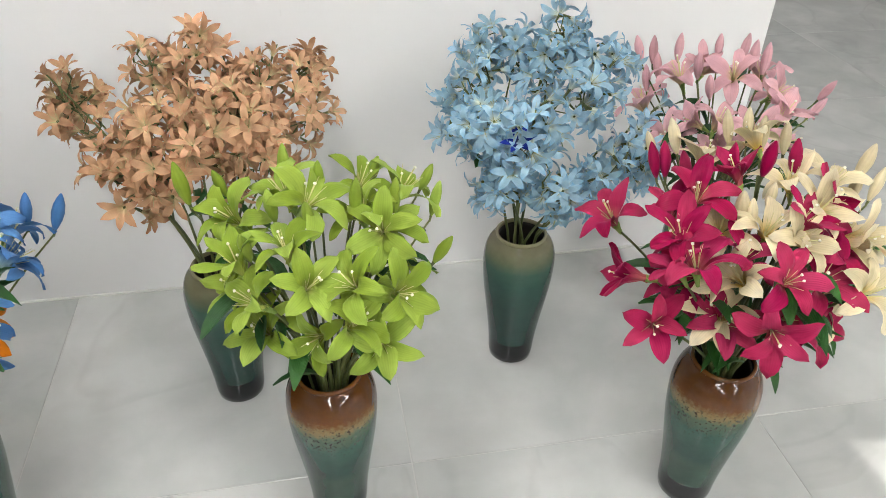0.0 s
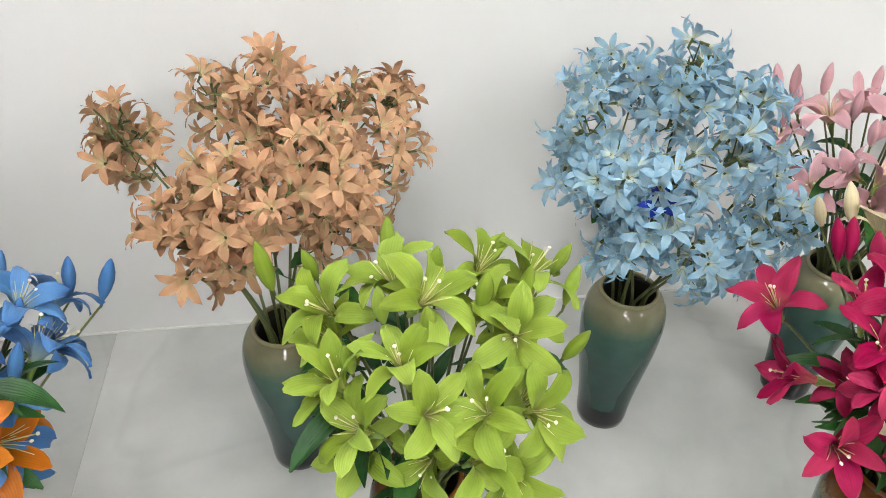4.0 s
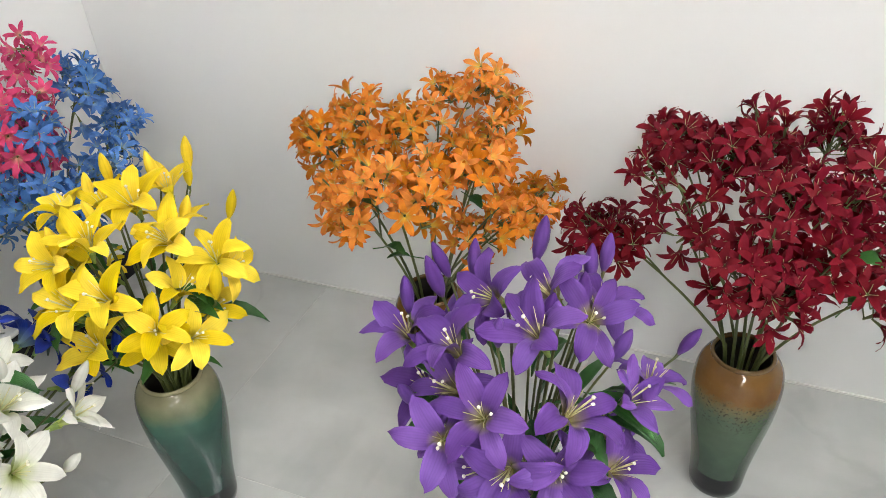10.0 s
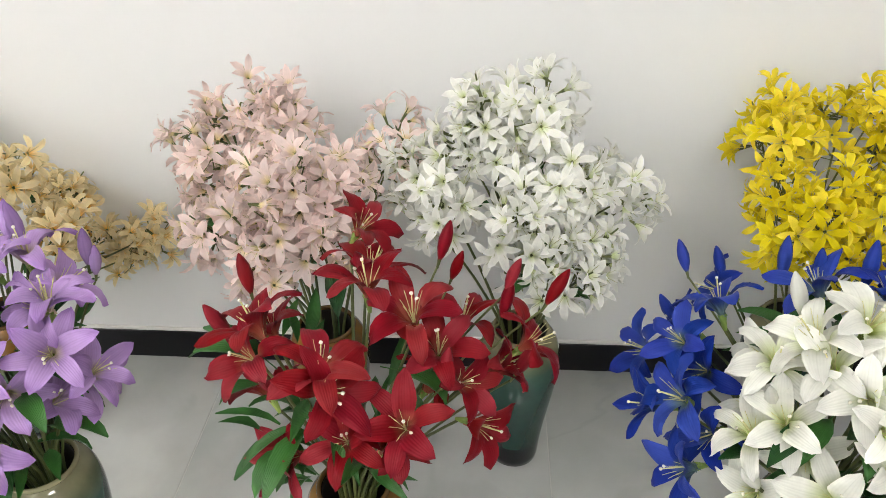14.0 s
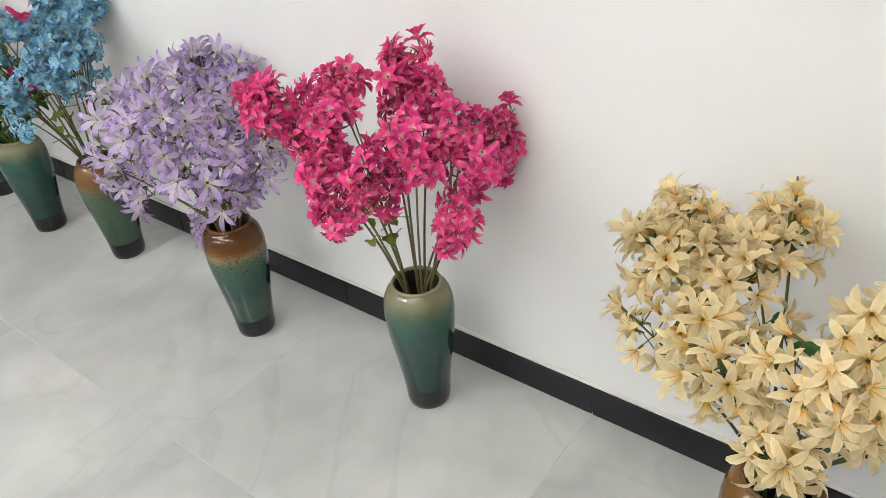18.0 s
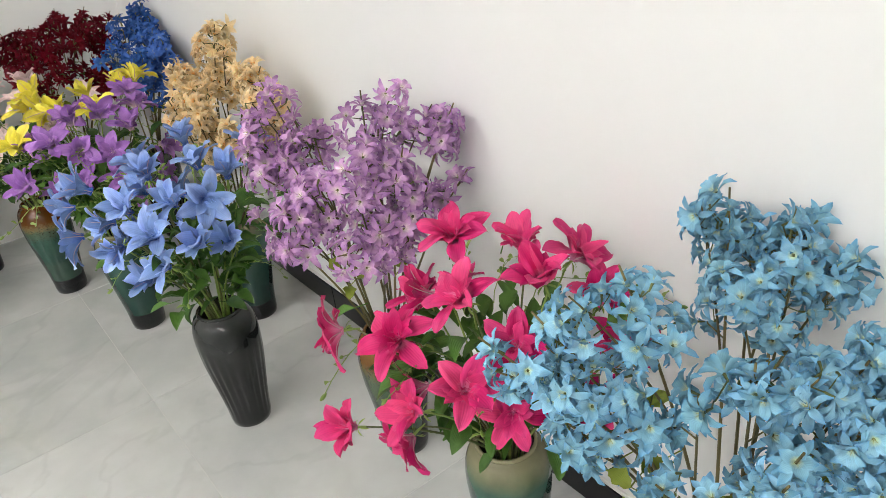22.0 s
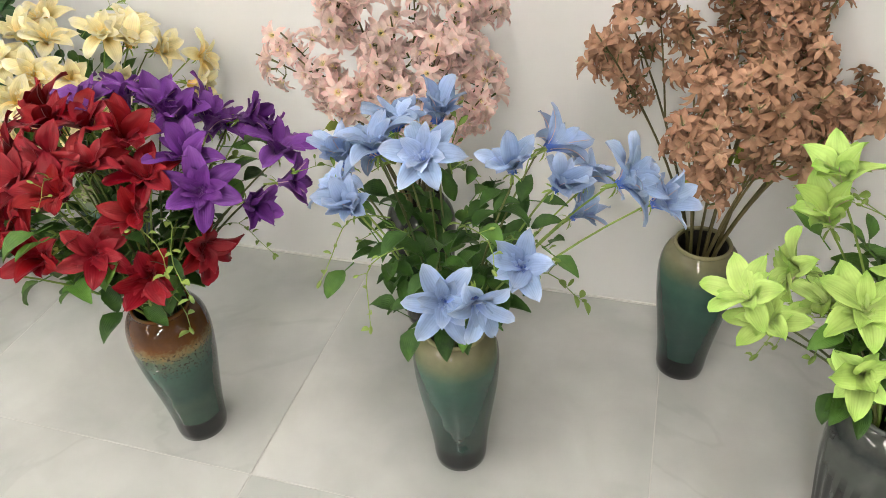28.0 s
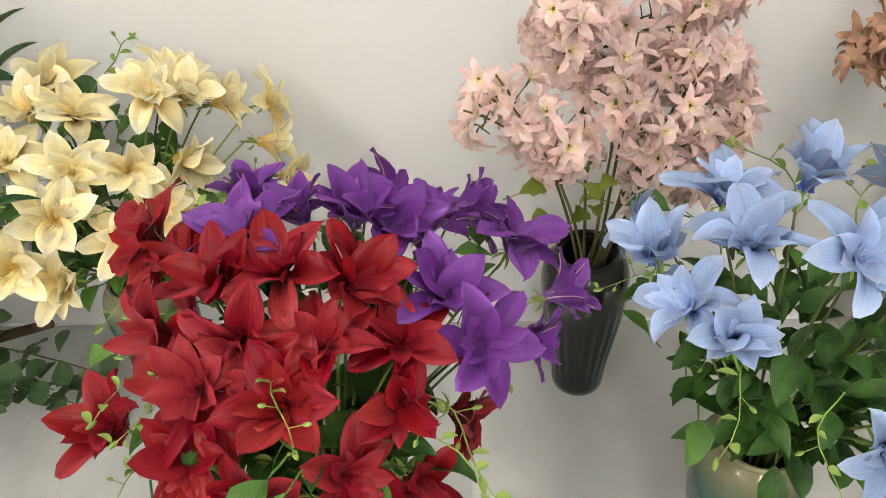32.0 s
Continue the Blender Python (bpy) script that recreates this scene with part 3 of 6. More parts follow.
def star_blossom(name, seed, inner, outer, twins, petals=5):
    """A small cloth blossom with a shallow inner cup and a ring of thin petals that bend back behind it."""
    rng = random.Random(seed)
    so = Soup()
    for i in range(petals):
        turn = 2 * math.pi * i / petals
        length, width, a0, a1 = inner
        p, uv = petal_points(length * rng.uniform(0.9, 1.1), width * rng.uniform(0.9, 1.1), a0, a1 + rng.uniform(-14, 14), 5, 3, 0.34, 0.54, 0.5, 0.1, rng, 0.45, turn=turn + rng.uniform(-0.15, 0.15))
        so.grid(p, 5, 3, uv)
    for i in range(petals + 1):
        turn = 2 * math.pi * i / (petals + 1) + 0.5
        length, width, a0, a1 = outer
        p, uv = petal_points(length * rng.uniform(0.88, 1.12), width * rng.uniform(0.85, 1.1), a0, a1 + rng.uniform(-22, 18), 5, 3, 0.3, 0.5, 0.66, 0.12, rng, 0.4, turn=turn + rng.uniform(-0.2, 0.2))
        so.grid([(x, y, z - 0.002) for x, y, z in p], 5, 3, [(u, 0.45 + 0.55 * v) for u, v in uv])
    for i in range(3):
        a = 2.09 * i + rng.uniform(-0.3, 0.3)
        so.tube([(0, 0, 0.0), (0.004 * math.cos(a), 0.004 * math.sin(a), 0.012)], 0.0006, 0.0004, 3, 1)
    so.tube([(0, 0, -0.016), (0, 0, -0.006), (0, 0, 0.002)], 0.0016, 0.0030, 5, 2)
    nv, nf = len(so.v), len(so.f)
    for off, tilt in twins:
        m = Matrix.Translation(off) @ Euler(tilt).to_matrix().to_4x4()
        o = len(so.v)
        so.v += [tuple(m @ Vector(p)) for p in so.v[:nv]]
        so.uv += so.uv[:nv]
        so.f += [tuple(o + i for i in fc) for fc in so.f[:nf]]
        so.ids += so.ids[:nf]
        so.tube([tuple(m @ Vector((0, 0, -0.014))), (0, 0, -0.02 - 0.3 * Vector(off).length)], 0.0012, 0.0012, 4, 2)
    return so.mesh(name, [None, FINE, STEM])


STAR_ROUND = [star_blossom("star_flower", 33, (0.031, 0.0190, 20, 84), (0.041, 0.0140, 50, 122), TWIN[:2]), star_blossom("star_flower", 34, (0.031, 0.0185, 16, 68), (0.041, 0.0140, 44, 108), TWIN[1:3]),
              star_blossom("star_flower", 35, (0.030, 0.0185, 24, 96), (0.039, 0.0135, 56, 138), TWIN[2:4]), star_blossom("star_flower", 36, (0.030, 0.0175, 14, 58), (0.039, 0.0130, 38, 94), ())]
STAR_SMALL = [star_blossom("star_flower", 13, (0.030, 0.0150, 22, 84), (0.036, 0.0130, 60, 142), TWIN[:1]), star_blossom("star_flower", 14, (0.030, 0.0150, 18, 70), (0.036, 0.0130, 54, 126), TWIN[1:3]),
              star_blossom("star_flower", 15, (0.029, 0.0145, 26, 96), (0.034, 0.0125, 64, 150), TWIN[2:4]), star_blossom("star_flower", 16, (0.029, 0.0140, 14, 56), (0.034, 0.0120, 44, 106), ())]


def petal_mesh(name, length, width, a0, a1, seed, peak=0.45, cup=0.22, wave=0.09, ridge=0.0, curl=1.25, roll=0.0, rib=False, point=0.72):
    """One large petal with a creased middle; with a rib, a pale wire runs along its back."""
    so = Soup()
    p, uv = petal_points(length, width, a0, a1, 10, 7, cup, peak, point, wave, random.Random(seed), 0.40, ridge=ridge, curl=curl, roll=roll, groove=0.06, sway=0.10)
    so.grid(p, 10, 7, uv)
    if rib:
        mid = [Vector(p[7 * i + 3]) for i in range(9)]
        back = [(mid[i] - (Vector(p[7 * i]) - Vector(p[7 * i + 6])).cross(mid[min(i + 1, 8)] - mid[max(i - 1, 0)]).normalized() * 0.0009) for i in range(9)]
        so.tube([tuple(q) for q in back], 0.0011, 0.0005, 4, 1)
    return so.mesh(name, [None, RIB] if rib else [None])


def lily_set(lengths, width, a0, a1, seed):
    """Inner petals broad, outer ones narrower, all of them trumpet-shaped and bent back."""
    return [petal_mesh("petal", lengths * (1 + 0.02 * (i % 3 - 1)), width * (1.0, 0.80, 0.97, 0.84)[i], a0 + 2 * i, a1 + (0, 16, -16, 26)[i], seed + i, 0.54, 0.34, 0.13, curl=1.9, roll=0.6, point=0.58) for i in range(4)]


def clematis_set(lengths, width, a0, a1, seed):
    return [petal_mesh("petal", lengths * (1 + 0.02 * (i % 3 - 1)), width * (1.0, 0.9, 1.04, 0.94)[i], a0 + 2 * i, a1 + (0, 18, -14, 8)[i], seed + i, 0.5, 0.32, 0.14, 0.08, curl=1.1, roll=0.25, rib=True, point=0.62) for i in range(4)]


# open, half-open and closing sets of petals
LILY_PETALS = [lily_set(0.094, 0.0345, 14, 116, 31), lily_set(0.092, 0.0320, 8, 78, 131), lily_set(0.094, 0.0340, 20, 136, 231)]
CLEM_BELL = [clematis_set(0.082, 0.0375, 22, 84, 41), clematis_set(0.082, 0.0375, 12, 46, 141), clematis_set(0.080, 0.0365, 26, 104, 241)]
CLEM_OPEN = [clematis_set(0.080, 0.0385, 32, 98, 47), clematis_set(0.080, 0.0385, 16, 56, 147), clematis_set(0.080, 0.0375, 38, 116, 247)]
LILY_HEART = [lily_heart("flower", 51), lily_heart("flower", 52)]
CLEM_HEART = [clematis_heart("flower", 53), clematis_heart("flower", 54)]
BUD = [bud_mesh("bud", 0.068, 0.0215), bud_mesh("bud", 0.058, 0.0195)]
LEAVES = {"lily": [leaf_mesh("leaf", 0.105, 0.034, LEAF, 61, 0.40, 45), leaf_mesh("leaf", 0.085, 0.032, LEAF, 62, 0.42, 70)],
          "spray": [leaf_mesh("leaf", 0.05, 0.026, LEAF, 63, 0.42, 50, 0.25), leaf_mesh("leaf", 0.045, 0.022, LEAF, 64, 0.42, 30, 0.25)],
          "star": [leaf_mesh("leaf", 0.042, 0.026, LIME_LEAF, 65, 0.5, 50, 0.35), leaf_mesh("leaf", 0.036, 0.022, LIME_LEAF, 66, 0.5, 70, 0.35)],
          "clem": [leaf_mesh("leaf", 0.064, 0.036, CLEM_LEAF, 67, 0.32, 40), leaf_mesh("leaf", 0.054, 0.031, CLEM_LEAF, 68, 0.35, 70), leaf_mesh("leaf", 0.046, 0.024, CLEM_LEAF, 69, 0.36, 20)]}


def shoot_mesh(seed):
    """A thin curling tendril with a few small leaves and buds on it."""
    rng = random.Random(seed)
    so = Soup()
    n, ph, amp = 9, rng.uniform(0, 6.28), rng.uniform(0.006, 0.014)
    pts = [Vector((0.019 * i, amp * math.sin(ph + 0.9 * i), 0.016 * i - 0.0026 * i * i)) for i in range(n)]
    so.tube([tuple(q) for q in pts], 0.0013, 0.0007, 4)
    for i in range(2, n):
        side = 1 if i % 2 else -1
        if rng.random() < 0.6:
            p, uv = petal_points(rng.uniform(0.012, 0.026), rng.uniform(0.007, 0.013), 60, 100, 5, 3, 0.3, 0.4, 0.8)
            e = Euler((0, 0, side * rng.uniform(0.5, 1.4))).to_matrix()
            so.grid([tuple(pts[i] + e @ Vector(q)) for q in p], 5, 3, uv)
        elif rng.random() < 0.6:
            end = pts[i] + Vector((0.012, side * 0.018, 0.006))
            so.tube([tuple(pts[i]), tuple(end)], 0.0008, 0.0006, 3)
            so.blob(tuple(end), 0.0030, 1.9, (0.6, side, 0.2), 0, 5)
    so.blob(tuple(pts[-1]), 0.0036, 2.2, (1, 0.2, -0.6), 0, 5)
    return so.mesh("tendril", [SHOOT])


def foliage_mesh(seed, mat, count, length, width):
    """The tangle of leaves inside a bunch, among the stems."""
    rng = random.Random(seed)
    so = Soup()
    for _ in range(count):
        a, z = rng.uniform(0, 6.283), rng.uniform(0.41, 0.60)
        r = (0.05 + 0.40 * (z - 0.36)) * math.sqrt(rng.random())
        p, uv = petal_points(length * rng.uniform(0.8, 1.2), width * rng.uniform(0.8, 1.2), 50, 50 + rng.uniform(10, 70), 6, 3, 0.35, 0.36, 0.9, 0.06, rng, 0.1)
        m = Matrix.Translation((r * math.cos(a), r * math.sin(a), z)) @ Euler((rng.uniform(-0.5, 0.5), rng.uniform(-0.6, 0.8), a + rng.uniform(-1.2, 1.2))).to_matrix().to_4x4()
        so.grid([tuple(m @ Vector(q)) for q in p], 6, 3, uv)
    return so.mesh("foliage", [mat])


FOLIAGE = {"clem": [foliage_mesh(91, CLEM_LEAF, 150, 0.058, 0.032), foliage_mesh(92, CLEM_LEAF, 150, 0.056, 0.030)], "lily": [foliage_mesh(93, LEAF, 46, 0.078, 0.020), foliage_mesh(94, LEAF, 46, 0.074, 0.022)]}
SHOOTS = [shoot_mesh(70 + i) for i in range(5)]


# ---------------------------------------------------------------- vases
VASE_PROFILE = [(0.0, 0.0), (0.048, 0.0), (0.0525, 0.004), (0.0545, 0.02), (0.056, 0.05), (0.0595, 0.085), (0.064, 0.12), (0.0690, 0.155), (0.0740, 0.19), (0.0780, 0.22), (0.0805, 0.25), (0.0818, 0.275), (0.0815, 0.295), (0.0795, 0.312), (0.0755, 0.327), (0.0695, 0.339), (0.0625, 0.346), (0.0575, 0.350), (0.0560, 0.3535),
                (0.0540, 0.355), (0.0505, 0.353), (0.0495, 0.344), (0.060, 0.325), (0.072, 0.28), (0.060, 0.15), (0.046, 0.02), (0.0, 0.012)]


def vase_mesh(name, flutes=0):
    n = 56 if not flutes else 132
    v, f, ids = [], [], []
    for i, (r, z) in enumerate(VASE_PROFILE):
        for k in range(n):
            a = 2 * math.pi * k / n
            d = 0.0
            if flutes and i < 13 and 0.03 < z < 0.27:
                d = 0.0016 * math.cos(flutes * a) * math.sin(math.pi * (z - 0.03) / 0.24)
            v.append(((r + d) * math.cos(a), (r + d) * math.sin(a), z))
    for i in range(len(VASE_PROFILE) - 1):
        for k in range(n):
            a, b2 = i * n + k, i * n + (k + 1) % n
            f.append((a, b2, b2 + n, a + n))
            ids.append(1 if i >= 20 else 0)
    return mesh_of(name, v, f, [None, INNER], None, ids)


VASE_ROUND, VASE_FLUTED = vase_mesh("body"), vase_mesh("body", 22)


def lip_mesh():
    v, f, n = [], [], 40
    prof = [(0.0568, 0.3505), (0.0584, 0.3530), (0.0586, 0.3560), (0.0570, 0.3588), (0.0542, 0.3596), (0.0515, 0.3578), (0.0502, 0.3525)]
    for r, z in prof:
        for k in range(n):
            a = 2 * math.pi * k / n
            v.append((r * math.cos(a), r * math.sin(a), z))
    for i in range(len(prof)):
        for k in range(n):
            a, b2 = i * n + k, i * n + (k + 1) % n
            c, d = ((i + 1) % len(prof)) * n + (k + 1) % n, ((i + 1) % len(prof)) * n + k
            f.append((a, b2, c, d))
    return mesh_of("lip", v, f, [None])


LIP = lip_mesh()
VASE_KINDS = {
    "teal": (VASE_ROUND, TEAL_CREAM, "teal glazed ceramic floor vase with a cream shoulder and dark foot"),
    "brown": (VASE_ROUND, BROWN_TEAL, "teal ceramic floor vase with a speckled brown shoulder and dark foot"),
    "olive": (VASE_ROUND, OLIVE_BROWN, "olive green ceramic floor vase with a mottled brown shoulder"),
    "grey": (VASE_FLUTED, GREY_FLUTE, "grey glazed ceramic floor vase with dark dripping flutes"),
    "black": (VASE_FLUTED, BLACK_FLUTE, "black glazed fluted ceramic floor vase"),
}
LIP_MATS = {"teal": material("cream lip", lin(180, 174, 134, 0.55), 0.08, coat=0.0)[0], "brown": material("brown lip", lin(138, 80, 28, 0.45), 0.08, coat=0.0)[0], "olive": material("tan lip", lin(140, 108, 66, 0.5), 0.15, coat=0.0)[0],
            "grey": material("grey lip", lin(100, 106, 102, 0.6), 0.12, coat=0.0)[0], "black": material("black lip", lin(40, 42, 42), 0.12, coat=0.0)[0]}


def vase(kind, x, y, spin=0.0):
    me, mat, label = VASE_KINDS[kind]
    ob = tagged(new("floor_vase"), label, "vase", "vases of artificial flowers")
    ob.matrix_basis = pose(x, y, 0, 0, 0, spin)
    part("body", me, ob, mat=mat)
    part("lip", LIP, ob, mat=LIP_MATS[kind])
    return ob


# ---------------------------------------------------------------- bouquets
def bezier(a, b, c, n):
    return [tuple(Vector(a) * (1 - s) ** 2 + Vector(b) * 2 * s * (1 - s) + Vector(c) * s * s) for s in (i / (n - 1) for i in range(n))]


def stem_path(tip, rng, n=9):
    """A stem that stands on the vase's floor, leaves by its mouth and bends out to the tip."""
    a = math.atan2(tip.y, tip.x) + rng.uniform(-0.5, 0.5)
    r = min(0.036, 0.15 * math.hypot(tip.x, tip.y) + 0.008)
    foot = Vector((-0.5 * r * math.cos(a), -0.5 * r * math.sin(a), 0.016))
    mouth = Vector((r * math.cos(a), r * math.sin(a), 0.356))
    bend = mouth + Vector((0.32 * (tip.x - mouth.x), 0.32 * (tip.y - mouth.y), 0.55 * (tip.z - mouth.z)))
    return [tuple(foot), tuple((foot + mouth) / 2)] + bezier(mouth, bend, tip, n)


def bouquet(name, label, x, y, group):
    ob = tagged(new(name), label, "artificial flowers", group)
    ob.matrix_basis = pose(x, y, 0)
    return ob


def fill_heads(heads, zc, r, rz, gap, rng, most, keep):
    """More heads on the sides that the given ones leave bare."""
    out = [Vector(h) for h in heads]
    added = []
    for _ in range(260):
        if len(added) >= most:
            break
        a, e = rng.uniform(0, 6.283), rng.uniform(-0.35, 1.2)
        p = Vector((r * math.cos(a) * math.cos(e), r * math.sin(a) * math.cos(e), zc + rz * math.sin(e)))
        p.x, p.y = p.x * 0.92, p.y * 0.92
        if keep(p) and all((p - q).length > gap for q in out):
            out.append(p)
            added.append(p)
    return added


def spray(label, x, y, mat, heads, flowers=LILY_SMALL, kind="spray", per=5.4, spread=0.06, size=0.93, low=0.6, name="lily_spray", leaves=9, seed=1, face=(0, 0, 0), up=0.0, odd=None):
    """Tall branched stems, each crowded with small blossoms towards its tip."""
    rng = random.Random(seed)
    ob = bouquet(name, label, x, y, "sprays of small flowers along the walls")
    tips = [Vector((hx / 100, hy / 100, hz / 100)) for hx, hy, hz in heads]
    mains = []
    for ti, tip in enumerate(tips):
        so = Soup()
        main = min(mains, key=lambda q: (q[-1] - tip).length) if mains else None
        if ti % 2 and main and (main[-1] - tip).length < 0.17 and tip.z > main[6].z + 0.04:
            start = main[6]
            path = bezier(start, start.lerp(tip, 0.45) + Vector((0, 0, 0.04)), tip, 10)
            so.tube(path, 0.0022, 0.0012, 5)
        else:
            path = stem_path(tip, rng)
            so.tube(path, 0.0036, 0.0015, 5)
            mains.append([Vector(p) for p in path])
        pts = [Vector(p) for p in path]
        count = int(per) + (1 if rng.random() < per % 1 else 0)
        for i in range(count):
            if i == 0:
                p, d = tip - (pts[-1] - pts[-2]).normalized() * 0.03, (pts[-1] - pts[-2]).normalized() + Vector((rng.uniform(-0.4, 0.4), rng.uniform(-0.4, 0.4), rng.uniform(-0.2, 0.3)))
            else:
                s = 1.0 - (1.0 - low) * rng.random() ** 1.15
                at = pts[2 + int(s * (len(pts) - 3))].lerp(pts[-1], 0.3)
                a = rng.uniform(0, 6.283)
                out = Vector((0, 0, up)) + Vector(face) * 0.3 + Vector((tip.x, tip.y, 0)) * 0.9 + Vector((math.cos(a), math.sin(a), rng.uniform(-0.35, 0.5))) * 0.55
                d = out.normalized()
                p = at + Vector((math.cos(a), math.sin(a), rng.uniform(-0.6, 0.6))) * spread * rng.uniform(0.45, 1.0) * (1.6 - 1.15 * s)
                so.tube([tuple(at - Vector((0, 0, 0.02))), tuple(at.lerp(p, 0.6)), tuple(p - d.normalized() * 0.014)], 0.0011, 0.0008, 4)
            me = rng.choice(flowers[:3]) if i else flowers[rng.choice((0, 1, 3))]
            part("flower", me, ob, placed_to(p, d, rng.uniform(0, 6.28), size * rng.uniform(0.86, 1.12)), mat=odd[1] if odd and odd[0] == ti and i == 0 else mat)
        part("stem", so.mesh("stem", [TAN_STEM if kind == "star" else STEM]), ob)
    for i in range(leaves):
        tip = rng.choice(tips)
        s = rng.uniform(0.3, 0.62) if kind == "star" else rng.uniform(0.35, 0.8)
        p = Vector((0, 0, 0.37)).lerp(tip, s) + Vector((rng.uniform(-0.03, 0.03), rng.uniform(-0.03, 0.03), 0))
        a = rng.uniform(0, 6.283)
        part("leaf", rng.choice(LEAVES[kind]), ob, Matrix.Translation(p) @ Euler((rng.uniform(-0.5, 0.5), rng.uniform(-0.3, 0.6), a)).to_matrix().to_4x4())
    return ob


def big_flower(ob, p, d, petals, heart, mat, rng, size, count=6):
    fl = part("flower", heart, ob, placed_to(p, d, rng.uniform(0, 6.28), size))
    if heart.materials[0] is None:
        fl.material_slots[0].link = "OBJECT"
        fl.material_slots[0].material = mat
    for i in range(count):
        m = Euler((rng.uniform(-0.2, 0.2), rng.uniform(-0.24, 0.2), 2 * math.pi * i / count + rng.uniform(-0.14, 0.14))).to_matrix().to_4x4()
        part("petal", petals[i % 2] if rng.random() < 0.65 else petals[2 + i % 2], fl, m, mat=mat)
    return fl


def lily(label, x, y, mat, heads, buds, seed=1, bud_mat=None, size=0.95, fill=14, face=(0, 0, 0), odd=((), None)):
    """A bunch of large open lilies with buds."""
    rng = random.Random(seed)
    ob = bouquet("lily_bouquet", label, x, y, "bunches of large flowers in front")
    heads = [Vector((a / 100, b / 100, c / 100)) for a, b, c in heads]
    toward = Vector(face)
    heads += fill_heads(heads, 0.58, 0.15, 0.15, 0.068, rng, fill, lambda p: p.x * toward.x + p.y * toward.y > -0.04)
    core = Vector((0, 0, 0.42))
    for hi, p in enumerate(heads):
        d = (p - core).normalized() + Vector((rng.uniform(-0.5, 0.5), rng.uniform(-0.5, 0.5), rng.uniform(-0.35, 0.4))) + Vector(face) * 0.15
        d.normalize()
        k = size * rng.uniform(0.9, 1.1)
        at = p - d * 0.045
        big_flower(ob, at, d, LILY_PETALS[rng.choice((0, 0, 0, 1, 2, 2))], rng.choice(LILY_HEART), odd[1] if hi in odd[0] else mat, rng, k)
        so = Soup()
        so.tube(stem_path(at - d * 0.012, rng), 0.0034, 0.0022, 5)
        part("stem", so.mesh("stem", [STEM]), ob)
    for bx, by, bz in buds:
        p = Vector((bx / 100, by / 100, bz / 100))
        d = ((p - core).normalized() * 0.7 + Vector((rng.uniform(-0.25, 0.25), rng.uniform(-0.25, 0.25), 0.75))).normalized()
        at = p - d * 0.035
        part("bud", rng.choice(BUD), ob, placed_to(at, d, rng.uniform(0, 6.28), rng.uniform(0.85, 1.1)), mat=bud_mat or mat)
        so = Soup()
        so.tube(stem_path(at - d * 0.008, rng), 0.0028, 0.0017, 5)
        part("stem", so.mesh("stem", [STEM]), ob)
    tagged(part("foliage", rng.choice(FOLIAGE["lily"]), ob), kind="stuff")
    for i in range(8):
        a, z = rng.uniform(0, 6.283), rng.uniform(0.45, 0.63)
        r = rng.uniform(0.05, 0.10) + 0.14 * (z - 0.38)
        part("leaf", rng.choice(LEAVES["lily"]), ob, pose(r * math.cos(a), r * math.sin(a), z, 0, rng.uniform(-10, 35), math.degrees(a)))
    return ob


def clematis(label, x, y, mat, heads, seed=1, size=0.95, fill=4, leaves=40, face=(0, 0, 0), petals=CLEM_BELL):
    """A bunch of large clematis blossoms over heart-shaped leaves and thin curling tendrils."""
    rng = random.Random(seed)
    ob = bouquet("clematis_bouquet", label, x, y, "bunches of large flowers in front")
    heads = [Vector((a / 100, b / 100, c / 100)) for a, b, c in heads]
    toward = Vector(face)
    heads += fill_heads(heads, 0.58, 0.17, 0.15, 0.085, rng, fill, lambda p: p.x * toward.x + p.y * toward.y > -0.05)
    core = Vector((0, 0, 0.44))
    for p in heads:
        d = (p - core).normalized() + Vector((rng.uniform(-0.45, 0.45), rng.uniform(-0.45, 0.45), rng.uniform(-0.35, 0.35))) + Vector(face) * 0.35 + Vector((0, 0, 0.2))
        if rng.random() < 0.3 and p.z < 0.74:
            d += Vector((p.x, p.y, 0)).normalized() * 0.9 + Vector((0, 0, -0.9))
        d.normalize()
        at = p - d * 0.022
        big_flower(ob, at, d, petals[rng.choice((0, 0, 1, 1, 1, 2))], rng.choice(CLEM_HEART), mat, rng, size * rng.uniform(0.88, 1.1))
        so = Soup()
        so.tube(stem_path(at - d * 0.02, rng), 0.0030, 0.0016, 5)
        part("stem", so.mesh("stem", [SHOOT if rng.random() < 0.4 else STEM]), ob)
    tagged(part("foliage", rng.choice(FOLIAGE["clem"]), ob), kind="stuff")
    for i in range(leaves):
        a, z = rng.uniform(0, 6.283), 0.42 + 0.26 * rng.random() ** 1.2
        r = (0.06 + 0.46 * (z - 0.36)) * rng.uniform(0.3, 1.15) + 0.02
        part("leaf", rng.choice(LEAVES["clem"]), ob, pose(r * math.cos(a), r * math.sin(a), z, rng.uniform(-25, 25), rng.uniform(-15, 70), math.degrees(a) + rng.uniform(-60, 60)))
    for i in range(12):
        a, z = rng.uniform(0, 6.283), rng.uniform(0.44, 0.68)
        r = rng.uniform(0.05, 0.16)
        part("tendril", rng.choice(SHOOTS), ob, pose(r * math.cos(a), r * math.sin(a), z, rng.uniform(-40, 40), rng.uniform(-45, 25), math.degrees(a) + rng.uniform(-30, 30)) @ Matrix.Scale(rng.uniform(0.7, 1.1), 4))
    return ob

# ---------------------------------------------------------------- the room
X_WEST, X_EAST, Y_NORTH, Y_SOUTH, Y_FAR = -3.03, 4.0, 0.69, -7.13, 4.0
WALL_END = 1.036


def setting(name, me, label="", category=""):
    return tagged(new(name, me), label, category, kind="structure")


